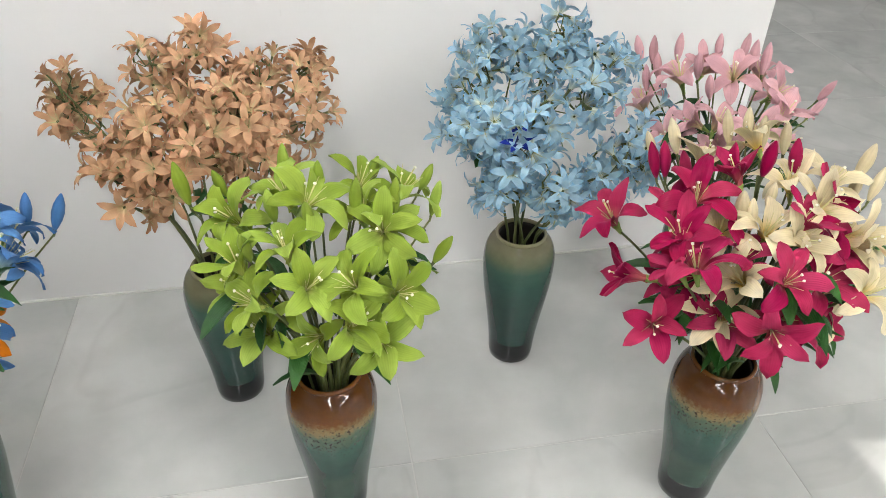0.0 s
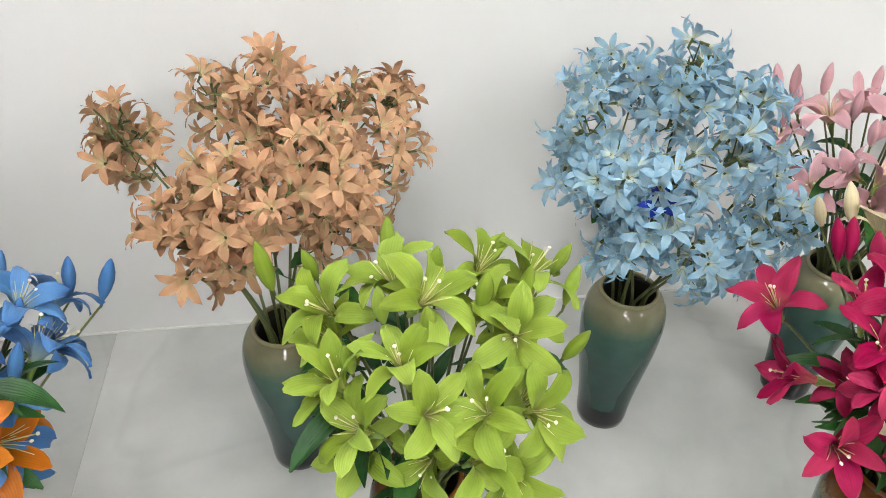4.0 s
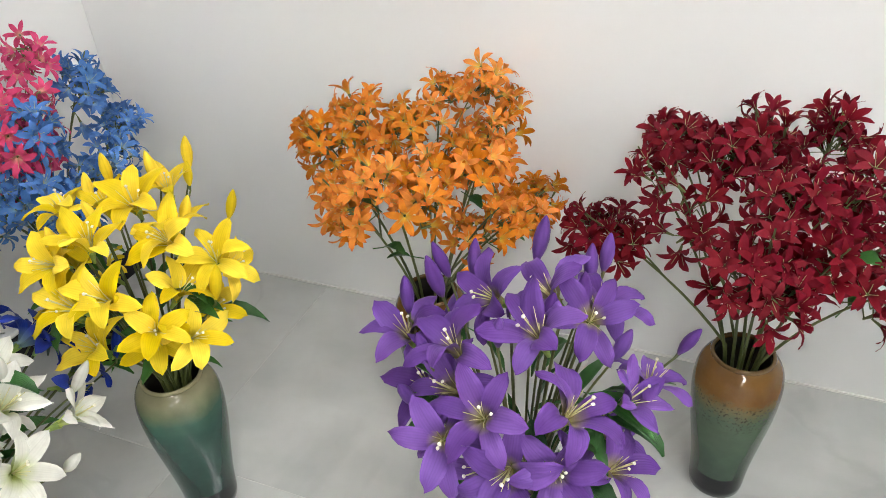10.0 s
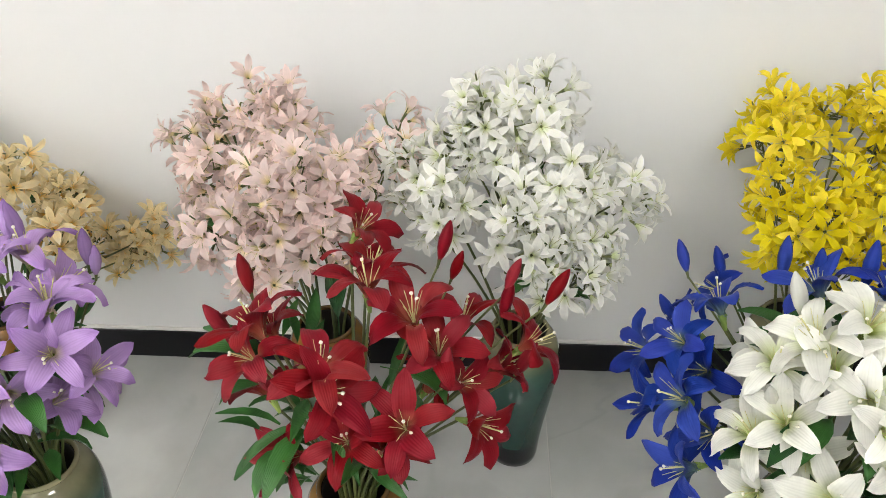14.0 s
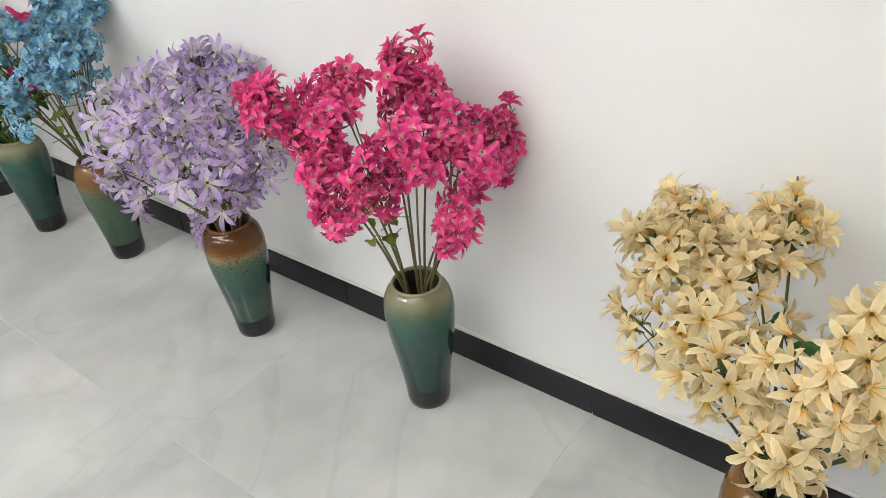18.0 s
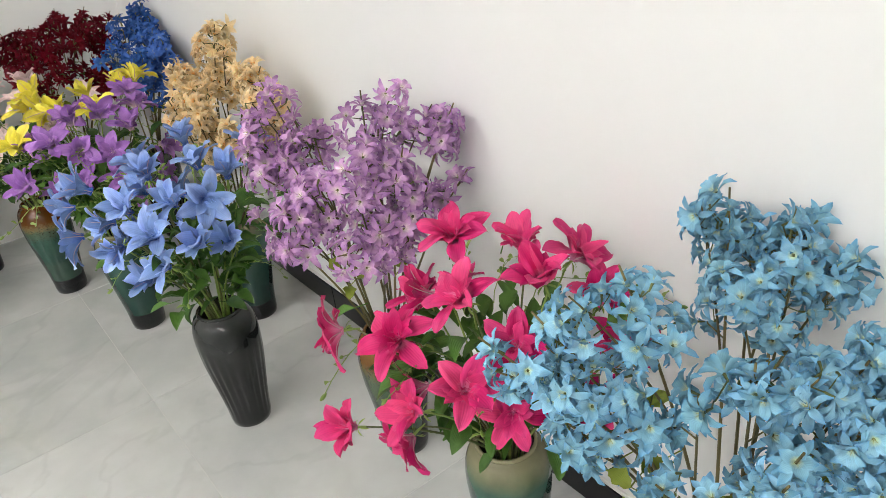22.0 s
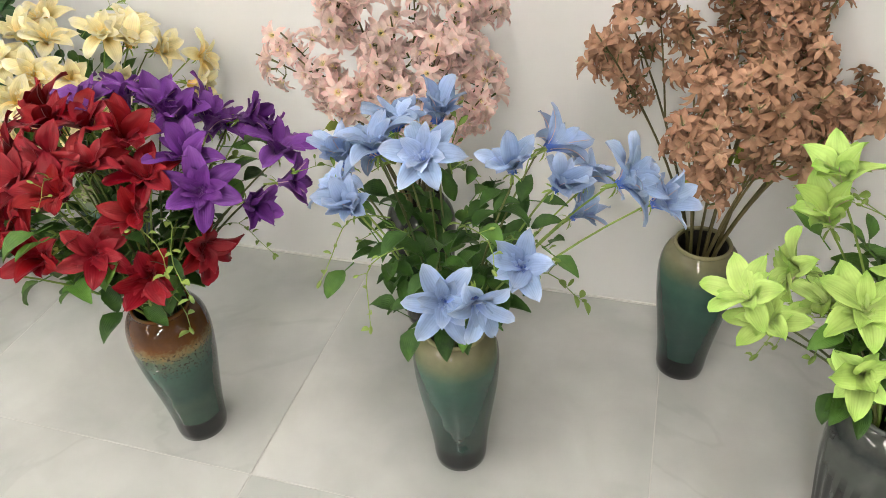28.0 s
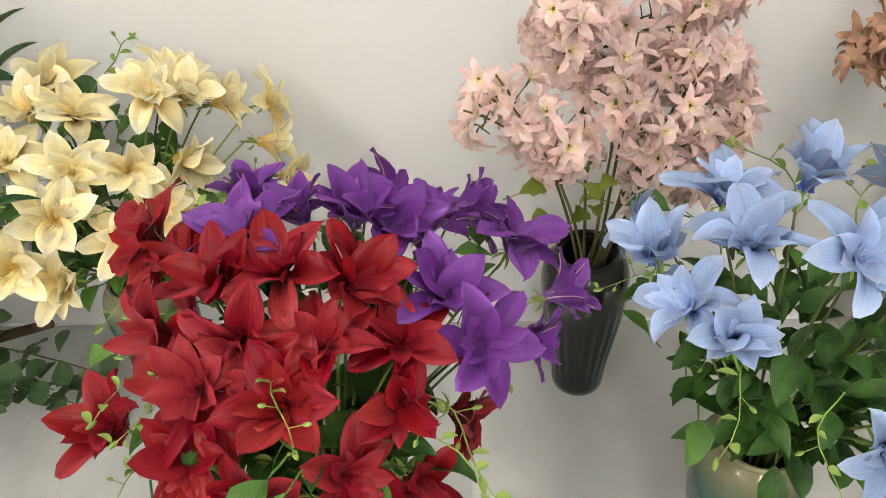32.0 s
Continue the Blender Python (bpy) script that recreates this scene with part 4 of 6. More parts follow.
setting("wall_north", box_mesh("wall_north", (X_WEST, Y_NORTH, -0.02), (WALL_END, Y_NORTH + 0.2, ROOM_H), WALL, 0.004), "white painted wall that ends at an opening", "wall")
setting("wall_west", box_mesh("wall_west", (X_WEST - 0.2, Y_SOUTH - 0.2, -0.02), (X_WEST, Y_FAR, ROOM_H), WALL), "white painted wall above a black skirting", "wall")
setting("wall_south", box_mesh("wall_south", (X_WEST, Y_SOUTH - 0.2, -0.02), (X_EAST + 0.2, Y_SOUTH, ROOM_H), WALL), "white painted wall behind rows of vases", "wall")
setting("wall_far", box_mesh("wall_far", (X_WEST - 0.2, Y_FAR, -0.02), (X_EAST + 0.2, Y_FAR + 0.2, ROOM_H), WALL), "white painted wall beyond the opening", "wall")
DOOR_Y0, DOOR_Y1, DOOR_Z = -1.5, -0.06, 2.3
east = setting("wall_east", box_mesh("wall_east", (X_EAST, Y_SOUTH, -0.02), (X_EAST + 0.2, DOOR_Y0, ROOM_H), WALL), "white painted wall with a glazed front", "wall")
part("wall_panel", box_mesh("wall_panel", (X_EAST, DOOR_Y1, -0.02), (X_EAST + 0.2, Y_FAR, ROOM_H), WALL), east)
part("lintel", box_mesh("lintel", (X_EAST, DOOR_Y0, DOOR_Z), (X_EAST + 0.2, DOOR_Y1, ROOM_H), WALL), east)
setting("ceiling", box_mesh("ceiling", (X_WEST - 0.2, Y_SOUTH - 0.2, ROOM_H), (X_EAST + 0.2, Y_FAR + 0.2, ROOM_H + 0.15), CEIL), "plain white ceiling", "ceiling")
ground = setting("ground", box_mesh("ground", (-60, -60, -0.30), (60, 60, -0.08), OUTSIDE), "paved ground outside", "ground")
win = setting("window_1", box_mesh("window_frame", (X_EAST + 0.06, DOOR_Y0, DOOR_Z - 0.05), (X_EAST + 0.12, DOOR_Y1, DOOR_Z), FRAME), "tall glazed shop front with grey frame", "window")
for yy in (DOOR_Y0, (DOOR_Y0 + DOOR_Y1) / 2 - 0.025, DOOR_Y1 - 0.05):
    part("window_post", box_mesh("window_post", (X_EAST + 0.06, yy, -0.02), (X_EAST + 0.12, yy + 0.05, DOOR_Z - 0.05), FRAME, 0.003), win)
for y0, y1 in ((DOOR_Y0 + 0.05, (DOOR_Y0 + DOOR_Y1) / 2 - 0.025), ((DOOR_Y0 + DOOR_Y1) / 2 + 0.025, DOOR_Y1 - 0.05)):
    pane = part("pane", box_mesh("pane", (X_EAST + 0.085, y0, 0.0), (X_EAST + 0.095, y1, DOOR_Z - 0.05), GLASS), win)
    pane.visible_shadow = False

# black skirting along the west wall, in lengths, with a white bead on top
skirt = tagged(new("baseboard", box_mesh("baseboard", (X_WEST, Y_SOUTH, 0.086), (X_WEST + 0.008, Y_NORTH, 0.096), CAULK, 0.002)), "black glazed tile skirting with a white bead of caulk", "baseboard", kind="structure")
y = -8.0
while y < Y_NORTH:
    a, b = max(y, Y_SOUTH), min(y + 0.797, Y_NORTH)
    if b > a:
        part("skirting_tile", box_mesh("skirting_tile", (X_WEST, a, 0.0), (X_WEST + 0.010, b, 0.086), BLACK_TILE, 0.0012), skirt)
    y += 0.8
bead = setting("trim", box_mesh("trim", (X_WEST, Y_NORTH - 0.004, 0.0), (WALL_END, Y_NORTH, 0.005), CAULK), "thin white caulk line at the wall foot", "trim")
setting("trim", box_mesh("trim", (X_WEST + 0.02, Y_SOUTH, 0.0), (X_EAST, Y_SOUTH + 0.004, 0.005), CAULK), "thin white caulk line at the wall foot", "trim")

# ceiling lamps: a white frame with two long lit tubes
lamp_frame = box_mesh("frame", (-0.16, -0.61, -0.03), (0.16, 0.61, 0.0), LAMP_RIM, 0.004)
lamp_tube = box_mesh("lamp_tube", (-0.05, -0.58, -0.066), (0.05, 0.58, -0.030), LAMP, 0.002)
# the last one, behind the north wall, is unseen: added to brighten the floor there
for lx, ly in [(x, y) for x in (-0.55, 2.0) for y in (-5.5, -3.8, -2.1)] + [(-0.55, -0.45), (0.2, 2.4)]:
    lamp = tagged(new("ceiling_light"), "white ceiling light with two long lit tubes", "ceiling light", "ceiling lights")
    lamp.matrix_basis = pose(lx, ly, ROOM_H)
    part("frame", lamp_frame, lamp)
    for dx in (-0.08, 0.08):
        part("lamp_tube", lamp_tube, lamp, pose(dx, 0, 0), "lit white tube")

# ---------------------------------------------------------------- petals by colour
PETAL = {
    "lb": petal_mat("light blue petal cloth", (170, 206, 224), (236, 242, 222), (128, 182, 216), vein=0.08, k=0.92, thin=0.25),
    "tan": petal_mat("tan brown petal cloth", (226, 180, 138), (248, 226, 172), (206, 146, 108), vein=0.08, k=0.74, thin=0.15),
    "pkl": petal_mat("soft pink petal cloth", (240, 186, 192), (236, 206, 160), (242, 192, 200), vein=0.06, k=0.76, thin=0.14, rough=0.42, gloss=0.10),
    "crl": petal_mat("cream yellow petal cloth", (252, 236, 190), (246, 214, 104), (252, 240, 204), vein=0.06, k=0.76, thin=0.14, rough=0.42, gloss=0.10),
    "mag": petal_mat("magenta petal cloth", (200, 12, 90), (230, 120, 120), (190, 10, 82), vein=0.06, k=0.60, thin=0.06, rough=0.42, gloss=0.10),
    "grn": petal_mat("lime green petal cloth", (158, 186, 62), (196, 208, 96), (166, 194, 74), vein=0.06, k=0.69, thin=0.06, rough=0.42, gloss=0.10),
    "blu": petal_mat("sky blue petal cloth", (92, 150, 212), (184, 208, 196), (82, 140, 210), vein=0.06, k=0.69, thin=0.06, rough=0.42, gloss=0.10),
    "org": petal_mat("bright orange petal cloth", (244, 138, 14), (248, 188, 36), (244, 142, 22), vein=0.06, k=0.56, thin=0.06, rough=0.42, gloss=0.10),
    "dr": petal_mat("dark red petal cloth", (132, 14, 36), (116, 18, 34), (142, 20, 44), vein=0.08, k=0.74, thin=0.08),
    "os": petal_mat("orange petal cloth", (244, 146, 24), (250, 206, 70), (232, 112, 14), vein=0.08, k=0.76, thin=0.13),
    "pbb": petal_mat("mid blue petal cloth", (84, 136, 206), (150, 190, 215), (70, 122, 200), vein=0.08, k=0.84, thin=0.08),
    "pbp": petal_mat("hot pink petal cloth", (226, 72, 124), (236, 170, 150), (222, 60, 116), vein=0.08, k=0.84, thin=0.13),
    "ys": petal_mat("yellow petal cloth", (255, 234, 24), (234, 214, 50), (255, 238, 50), vein=0.08, k=1.00, thin=0.35),
    "pur": petal_mat("purple petal cloth", (120, 76, 168), (196, 186, 110), (112, 64, 160), vein=0.06, k=0.69, thin=0.06, rough=0.42, gloss=0.10),
    "yel": petal_mat("bright yellow petal cloth", (252, 220, 8), (226, 208, 20), (252, 224, 14), vein=0.06, k=0.85, thin=0.14, rough=0.42, gloss=0.10),
    "dbl": petal_mat("deep blue petal cloth", (30, 62, 170), (120, 150, 150), (26, 54, 164), vein=0.06, k=0.69, thin=0.06, rough=0.42, gloss=0.10),
    "whl": petal_mat("white petal cloth", (250, 250, 238), (204, 222, 110), (252, 252, 244), throat_at=0.55, vein=0.03, k=0.78, thin=0.14, rough=0.42, gloss=0.10),
    "ws": petal_mat("white petal cloth", (246, 246, 238), (212, 222, 166), (248, 248, 244), vein=0.03, k=1.00, thin=0.35),
    "ps": petal_mat("pale pink petal cloth", (247, 228, 222), (242, 226, 170), (245, 220, 214), vein=0.03, k=1.00, thin=0.45),
    "cs": petal_mat("cream petal cloth", (254, 236, 186), (249, 196, 90), (255, 243, 208), vein=0.08, k=1.05, thin=0.45),
    "red": petal_mat("crimson petal cloth", (150, 10, 28), (200, 110, 84), (142, 10, 28), vein=0.06, k=0.69, thin=0.06, rough=0.42, gloss=0.10),
    "lav": petal_mat("lavender petal cloth", (198, 160, 222), (226, 210, 170), (186, 142, 216), vein=0.06, k=0.76, thin=0.14, rough=0.42, gloss=0.10),
    "hp": petal_mat("hot pink petal cloth", (232, 62, 136), (250, 196, 206), (244, 124, 172), vein=0.08, k=0.98, thin=0.13),
    "ls": petal_mat("pale lavender petal cloth", (212, 190, 228), (250, 246, 236), (152, 112, 192), throat_at=0.6, vein=0.08, k=1.00, thin=0.35),
    "bs": petal_mat("turquoise blue petal cloth", (146, 200, 222), (216, 232, 196), (106, 172, 214), vein=0.08, k=0.92, thin=0.13),
    "mgc": petal_mat("magenta petal cloth", (234, 30, 122), (246, 150, 190), (238, 56, 134), vein=0.06, k=0.78, thin=0.13, rough=0.36, gloss=0.18),
    "p2": petal_mat("dusty purple petal cloth", (216, 172, 216), (250, 240, 236), (176, 124, 194), throat_at=0.55, vein=0.08, k=1.00, thin=0.35),
    "fbc": petal_mat("cornflower blue petal cloth", (140, 174, 238), (82, 124, 218), (172, 198, 248), vein=0.06, k=0.86, thin=0.13, rough=0.36, gloss=0.18),
    "c2": petal_mat("cream apricot petal cloth", (254, 228, 178), (248, 184, 90), (255, 240, 206), vein=0.08, k=1.05, thin=0.45),
    "vio": petal_mat("violet petal cloth", (186, 130, 214), (236, 206, 214), (176, 114, 210), vein=0.06, k=0.82, thin=0.08, rough=0.36, gloss=0.18),
    "yec": petal_mat("lemon yellow petal cloth", (253, 238, 76), (236, 226, 84), (253, 240, 96), vein=0.06, k=1.00, thin=0.19, rough=0.36, gloss=0.18),
    "pk2": petal_mat("pale pink petal cloth", (252, 226, 222), (248, 234, 190), (250, 216, 218), vein=0.06, k=1.00, thin=0.19, rough=0.36, gloss=0.18),
    "y2s": petal_mat("yellow petal cloth", (255, 234, 30), (250, 212, 30), (255, 238, 60), vein=0.08, k=1.00, thin=0.35),
    "w2s": petal_mat("white petal cloth", (242, 240, 234), (232, 228, 196), (242, 240, 236), vein=0.03, k=1.00, thin=0.35),
    "d2": petal_mat("wine red petal cloth", (116, 10, 32), (100, 10, 30), (122, 14, 36), vein=0.08, k=0.84, thin=0.08),
    "b2": petal_mat("blue petal cloth", (66, 116, 198), (110, 150, 210), (58, 106, 190), vein=0.08, k=0.80, thin=0.08),
    "oc": petal_mat("burnt orange petal cloth", (238, 124, 44), (244, 164, 80), (228, 104, 34), vein=0.08, k=0.80, thin=0.13),
    "whc": petal_mat("white petal cloth", (250, 250, 244), (232, 238, 186), (250, 250, 246), vein=0.03, k=1.00, thin=0.19, rough=0.36, gloss=0.18),
    "br": petal_mat("brown petal cloth", (204, 160, 130), (222, 186, 156), (188, 142, 114), vein=0.08, k=0.78, thin=0.08),
    "grc": petal_mat("lime green petal cloth", (194, 226, 126), (216, 234, 160), (166, 210, 98), vein=0.06, k=0.86, thin=0.13, rough=0.36, gloss=0.18),
    "cl2": petal_mat("pale blue petal cloth", (170, 198, 242), (92, 134, 228), (196, 216, 248), vein=0.06, k=0.76, thin=0.19, rough=0.36, gloss=0.18),
    "pp": petal_mat("peach pink petal cloth", (253, 232, 224), (252, 240, 170), (248, 210, 206), vein=0.03, k=1.00, thin=0.45),
    "rc": petal_mat("red petal cloth", (170, 6, 30), (124, 4, 20), (180, 12, 36), vein=0.06, k=0.58, thin=0.08, rough=0.36, gloss=0.18),
    "pu2": petal_mat("purple petal cloth", (128, 58, 160), (160, 112, 190), (140, 74, 172), vein=0.06, k=0.69, thin=0.08, rough=0.36, gloss=0.18),
    "crc": petal_mat("cream petal cloth", (254, 242, 186), (250, 206, 84), (255, 249, 224), throat_at=0.6, vein=0.06, k=0.92, thin=0.19, rough=0.36, gloss=0.18),
}

# ---------------------------------------------------------------- vases and flowers along the walls (places in metres, flower heads in centimetres from the foot of the vase)
vase("teal", 0.295, 0.308, 0)
spray("spray of small light blue artificial lilies in a floor vase", 0.295, 0.308, PETAL["lb"], [(-9, 19, 77), (1, 16, 74), (10, 12, 80), (18, 2, 76), (-15, 3, 72), (-16, -6, 66), (33, 5, 59), (9, -20, 61), (-5, -16, 73), (-14, -12, 69), (-10, -13, 58), (0, -22, 60), (20, -14, 60), (7, -14, 74), (-8, -18, 69), (4, 6, 73)], seed=100, face=(0, -1, 0.3), odd=(14, PETAL["dbl"]), per=6, low=0.62, size=0.98)
vase("teal", -0.362, 0.284, 67)
spray("spray of small tan brown artificial lilies in a floor vase", -0.362, 0.284, PETAL["tan"], [(-24, 6, 76), (-24, 15, 69), (-9, 18, 77), (0, 19, 78), (16, 22, 74), (24, 23, 70), (-1, 9, 72), (-6, -12, 76), (-14, -12, 71), (13, 12, 71), (25, 14, 67), (3, -16, 73), (-10, -17, 69), (-2, -18, 69), (13, -14, 69), (12, -12, 73), (6, 20, 72), (9, -10, 76)], seed=101, face=(0, -1, 0.3), per=5.2, low=0.72, up=0.3)
vase("teal", 0.750, 0.334, 134)
lily("large soft pink artificial lilies with buds in a vase", 0.750, 0.334, PETAL["pkl"], [(-5, -5, 73), (-12, 5, 70), (3, -14, 68), (-10, -12, 67), (-14, -8, 64), (-16, 11, 61), (-4, -16, 65), (-17, -6, 60)], [(-17, 14, 71), (-14, 13, 71), (-9, 11, 72), (-2, 7, 74), (1, 2, 75), (0, -3, 75), (3, -3, 74), (16, -8, 69), (15, -8, 65), (-13, 12, 68), (-15, 12, 65), (-10, -6, 70), (-10, 0, 72)], seed=102, face=(0, -1, 0.3), fill=6)
lily("large cream yellow artificial lilies with buds in a vase", 0.550, -0.145, PETAL["crl"], [(11, 2, 72), (4, 17, 73), (-2, 19, 68), (-4, -6, 70), (0, -10, 69), (9, -10, 68), (-11, -10, 64), (9, -16, 63), (3, 3, 73)], [(1, 19, 73), (4, 18, 74), (6, 16, 73), (9, 14, 73), (-7, 22, 70), (-11, 23, 69), (-7, -2, 70), (-6, -3, 70), (-2, -1, 72), (1, -4, 71), (15, 2, 70), (18, 5, 72), (19, 2, 70)], seed=103, face=(0, -1, 0.3), fill=5)
vase("brown", 0.550, -0.145, 268)
lily("large magenta artificial lilies with buds in a vase", 0.550, -0.145, PETAL["mag"], [(-22, 12, 62), (-15, 5, 68), (-13, 1, 72), (-7, 3, 75), (-17, -3, 68), (-17, -8, 67), (-20, 6, 53), (-20, -7, 53), (-9, -20, 60), (-7, -17, 68), (-19, -6, 65)], [(-15, 13, 71), (-13, 13, 71), (-10, 11, 70), (-2, 2, 76), (4, 4, 75)], seed=104, face=(0, -1, 0.3))
vase("brown", -0.155, -0.060, 335)
lily("large lime green artificial lilies with buds in a vase", -0.155, -0.060, PETAL["grn"], [(-13, 1, 69), (-12, -8, 68), (-11, -13, 64), (-5, -10, 71), (0, -4, 74), (3, -15, 67), (9, -8, 70), (12, -13, 62), (8, -17, 56), (5, -17, 62), (15, 5, 70), (-1, -15, 67), (8, 5, 72)], [(-19, 5, 72), (-14, 6, 72), (-10, -8, 69), (-6, -4, 73), (-4, 8, 73), (1, 1, 75), (10, 7, 72), (12, 0, 70), (18, 5, 71), (19, 3, 68), (20, 0, 60), (-1, -7, 73), (6, -3, 73)], seed=105, face=(0, -1, 0.3))
lily("large sky blue artificial lilies with buds in a vase", -0.800, -0.060, PETAL["blu"], [(-5, 16, 69), (-0, 12, 67), (4, 10, 63), (-9, 16, 63), (9, 8, 62), (14, 14, 64), (16, 10, 60), (12, 2, 57), (15, -2, 54), (11, -2, 48), (-25, 16, 61), (-21, 12, 64), (-5, 21, 65), (15, 20, 59), (18, 12, 57), (-10, 11, 68)], [(-16, 18, 68), (-10, 20, 67), (-5, 23, 70), (-3, 24, 69), (-21, 13, 66), (-18, 14, 64), (0, 23, 67), (4, 22, 63), (8, 22, 62), (17, 21, 61), (22, 20, 60), (-30, 3, 64), (15, 4, 61), (13, 13, 62), (3, 13, 67)], seed=106, face=(0, -1, 0.3), fill=0)
vase("teal", -0.800, -0.060, 109)
lily("large bright orange artificial lilies with buds in a vase", -0.800, -0.060, PETAL["org"], [(-17, -2, 70), (-4, -5, 76), (3, -10, 75), (3, -17, 70), (9, -12, 72), (12, -13, 69), (-10, -14, 68), (-20, -8, 67), (-20, -12, 63), (-18, -15, 59), (-8, -18, 64), (-2, -16, 70)], [(-8, 2, 74), (3, -1, 77), (9, -7, 74), (-24, -11, 71), (-22, -13, 66), (-23, -15, 66), (-22, -7, 71), (9, -14, 71), (12, -11, 71), (13, -10, 70), (-16, -11, 60), (-17, -17, 58)], seed=107, face=(0, -1, 0.3))
vase("olive", -1.268, 0.335, 176)
spray("spray of small dark red artificial lilies in a floor vase", -1.268, 0.335, PETAL["dr"], [(-22, 18, 74), (-18, 19, 72), (-6, 20, 78), (-3, 10, 75), (9, 21, 78), (8, 21, 72), (16, 11, 74), (26, 12, 72), (22, 15, 64), (29, 13, 59), (-24, 8, 71), (-10, 9, 73), (-35, 8, 57), (-32, 10, 52), (-17, -2, 72), (-5, -19, 69), (-1, -17, 73), (9, -8, 76), (9, -16, 71), (1, -22, 64), (19, -11, 63), (2, -11, 77)], seed=108, face=(0, -1, 0.3), per=4.8, low=0.6, size=0.92, up=0.7)
vase("olive", -1.900, 0.336, 243)
spray("spray of small orange artificial lilies in a floor vase", -1.900, 0.336, PETAL["os"], [(-23, -4, 75), (-27, 5, 68), (-20, 9, 77), (-14, 2, 76), (-3, 20, 77), (5, 26, 76), (10, 29, 71), (11, 19, 69), (15, 0, 75), (-7, 7, 72), (20, 32, 49), (14, 32, 46), (-12, -16, 69), (-1, -17, 73), (7, -12, 76), (15, -8, 73), (19, -10, 65), (-4, -21, 65), (22, 2, 59), (7, -19, 69)], seed=109, face=(0, -1, 0.3), per=5, low=0.55, up=0.5, size=0.88)
vase("grey", -2.830, 0.230, 310)
spray("spray of small mid blue artificial lilies in a floor vase", -2.830, 0.230, PETAL["pbb"], [(-16, -6, 78), (-16, -1, 80), (3, 22, 77), (7, 17, 72), (8, 27, 62), (-16, -14, 70), (-16, -13, 58), (19, 10, 62), (20, -8, 56), (16, -13, 53), (3, -22, 59), (22, 0, 59), (11, -18, 67), (16, -6, 73), (17, -14, 62)], seed=110, face=(1, 0, 0.3), up=0.3)
spray("spray of small hot pink artificial lilies in a floor vase", -2.830, 0.230, PETAL["pbp"], [(-9, 5, 79), (-2, 14, 81), (-8, -1, 78), (-2, -15, 75), (4, -18, 70), (7, -9, 77), (13, -4, 76), (15, -12, 69), (12, -11, 73)], seed=111, face=(1, 0, 0.3))
vase("teal", -2.820, -0.330, 84)
spray("spray of small yellow artificial lilies in a floor vase", -2.820, -0.330, PETAL["ys"], [(-11, -14, 77), (-14, -8, 78), (-10, 2, 81), (-7, 9, 83), (-5, 15, 81), (1, 15, 75), (5, 26, 74), (0, 27, 63), (-7, 10, 77), (1, -11, 77), (14, -4, 75), (12, 10, 74), (9, -14, 73), (16, -9, 71), (18, 2, 72), (16, -13, 65), (21, -2, 65), (18, 11, 65)], seed=112, face=(1, 0, 0.3), up=0.3, per=5, low=0.68)
vase("grey", -1.570, -0.095, 151)
lily("large purple artificial lilies with buds in a vase", -1.570, -0.095, PETAL["pur"], [(-16, -3, 67), (-7, -8, 71), (3, -6, 74), (10, -10, 67), (-1, -15, 67), (3, -18, 60), (9, -16, 61), (16, -9, 58), (16, -3, 64), (9, 6, 71), (17, 3, 63), (-5, -17, 63), (2, 1, 75), (9, -1, 73)], [(-13, 4, 74), (-9, 7, 73), (-13, 2, 72), (-16, -1, 71), (-1, 12, 74), (8, 14, 73), (6, 13, 71), (7, 3, 73), (4, -2, 74), (-1, -7, 73), (-11, -8, 69), (21, 11, 63), (13, 0, 69), (-12, -12, 64)], seed=113, face=(0, -1, 0.3))
vase("teal", -2.270, -0.060, 218)
lily("large bright yellow artificial lilies with buds in a vase", -2.270, -0.060, PETAL["yel"], [(-11, -1, 72), (-4, -13, 69), (4, 0, 75), (11, -3, 71), (16, 2, 66), (1, 11, 72), (17, 6, 61), (14, -12, 60), (18, -7, 56), (2, -8, 73), (7, -14, 66), (1, -16, 65)], [(-6, 6, 76), (-8, 3, 74), (-1, 11, 74), (4, 14, 73), (4, 15, 76), (11, 15, 67), (10, 5, 71), (-1, -4, 74), (-5, -9, 71), (18, -1, 62), (10, -13, 65)], seed=114, face=(0, -1, 0.3))
lily("large deep blue artificial lilies with buds in a vase", -2.380, -0.440, PETAL["dbl"], [(-22, -16, 59), (-18, -20, 54), (-15, -27, 51), (-6, -20, 55), (2, -20, 49), (-14, -17, 64), (-8, -24, 60), (-1, -25, 55), (5, -24, 46), (-6, -27, 48), (-12, 11, 67), (-5, 18, 62), (3, 23, 57), (9, 26, 51), (-13, -4, 68), (1, 16, 65), (4, 24, 56), (10, 22, 47), (-9, 4, 70)], [(-24, -20, 64), (-24, -14, 63), (-20, -22, 56), (-23, -4, 64), (-16, -2, 68), (-7, 13, 68), (-6, 22, 62), (2, 30, 61), (12, 29, 52), (-14, 4, 69)], seed=115, face=(1, 0, 0.3), fill=0)
vase("teal", -2.380, -0.440, 352)
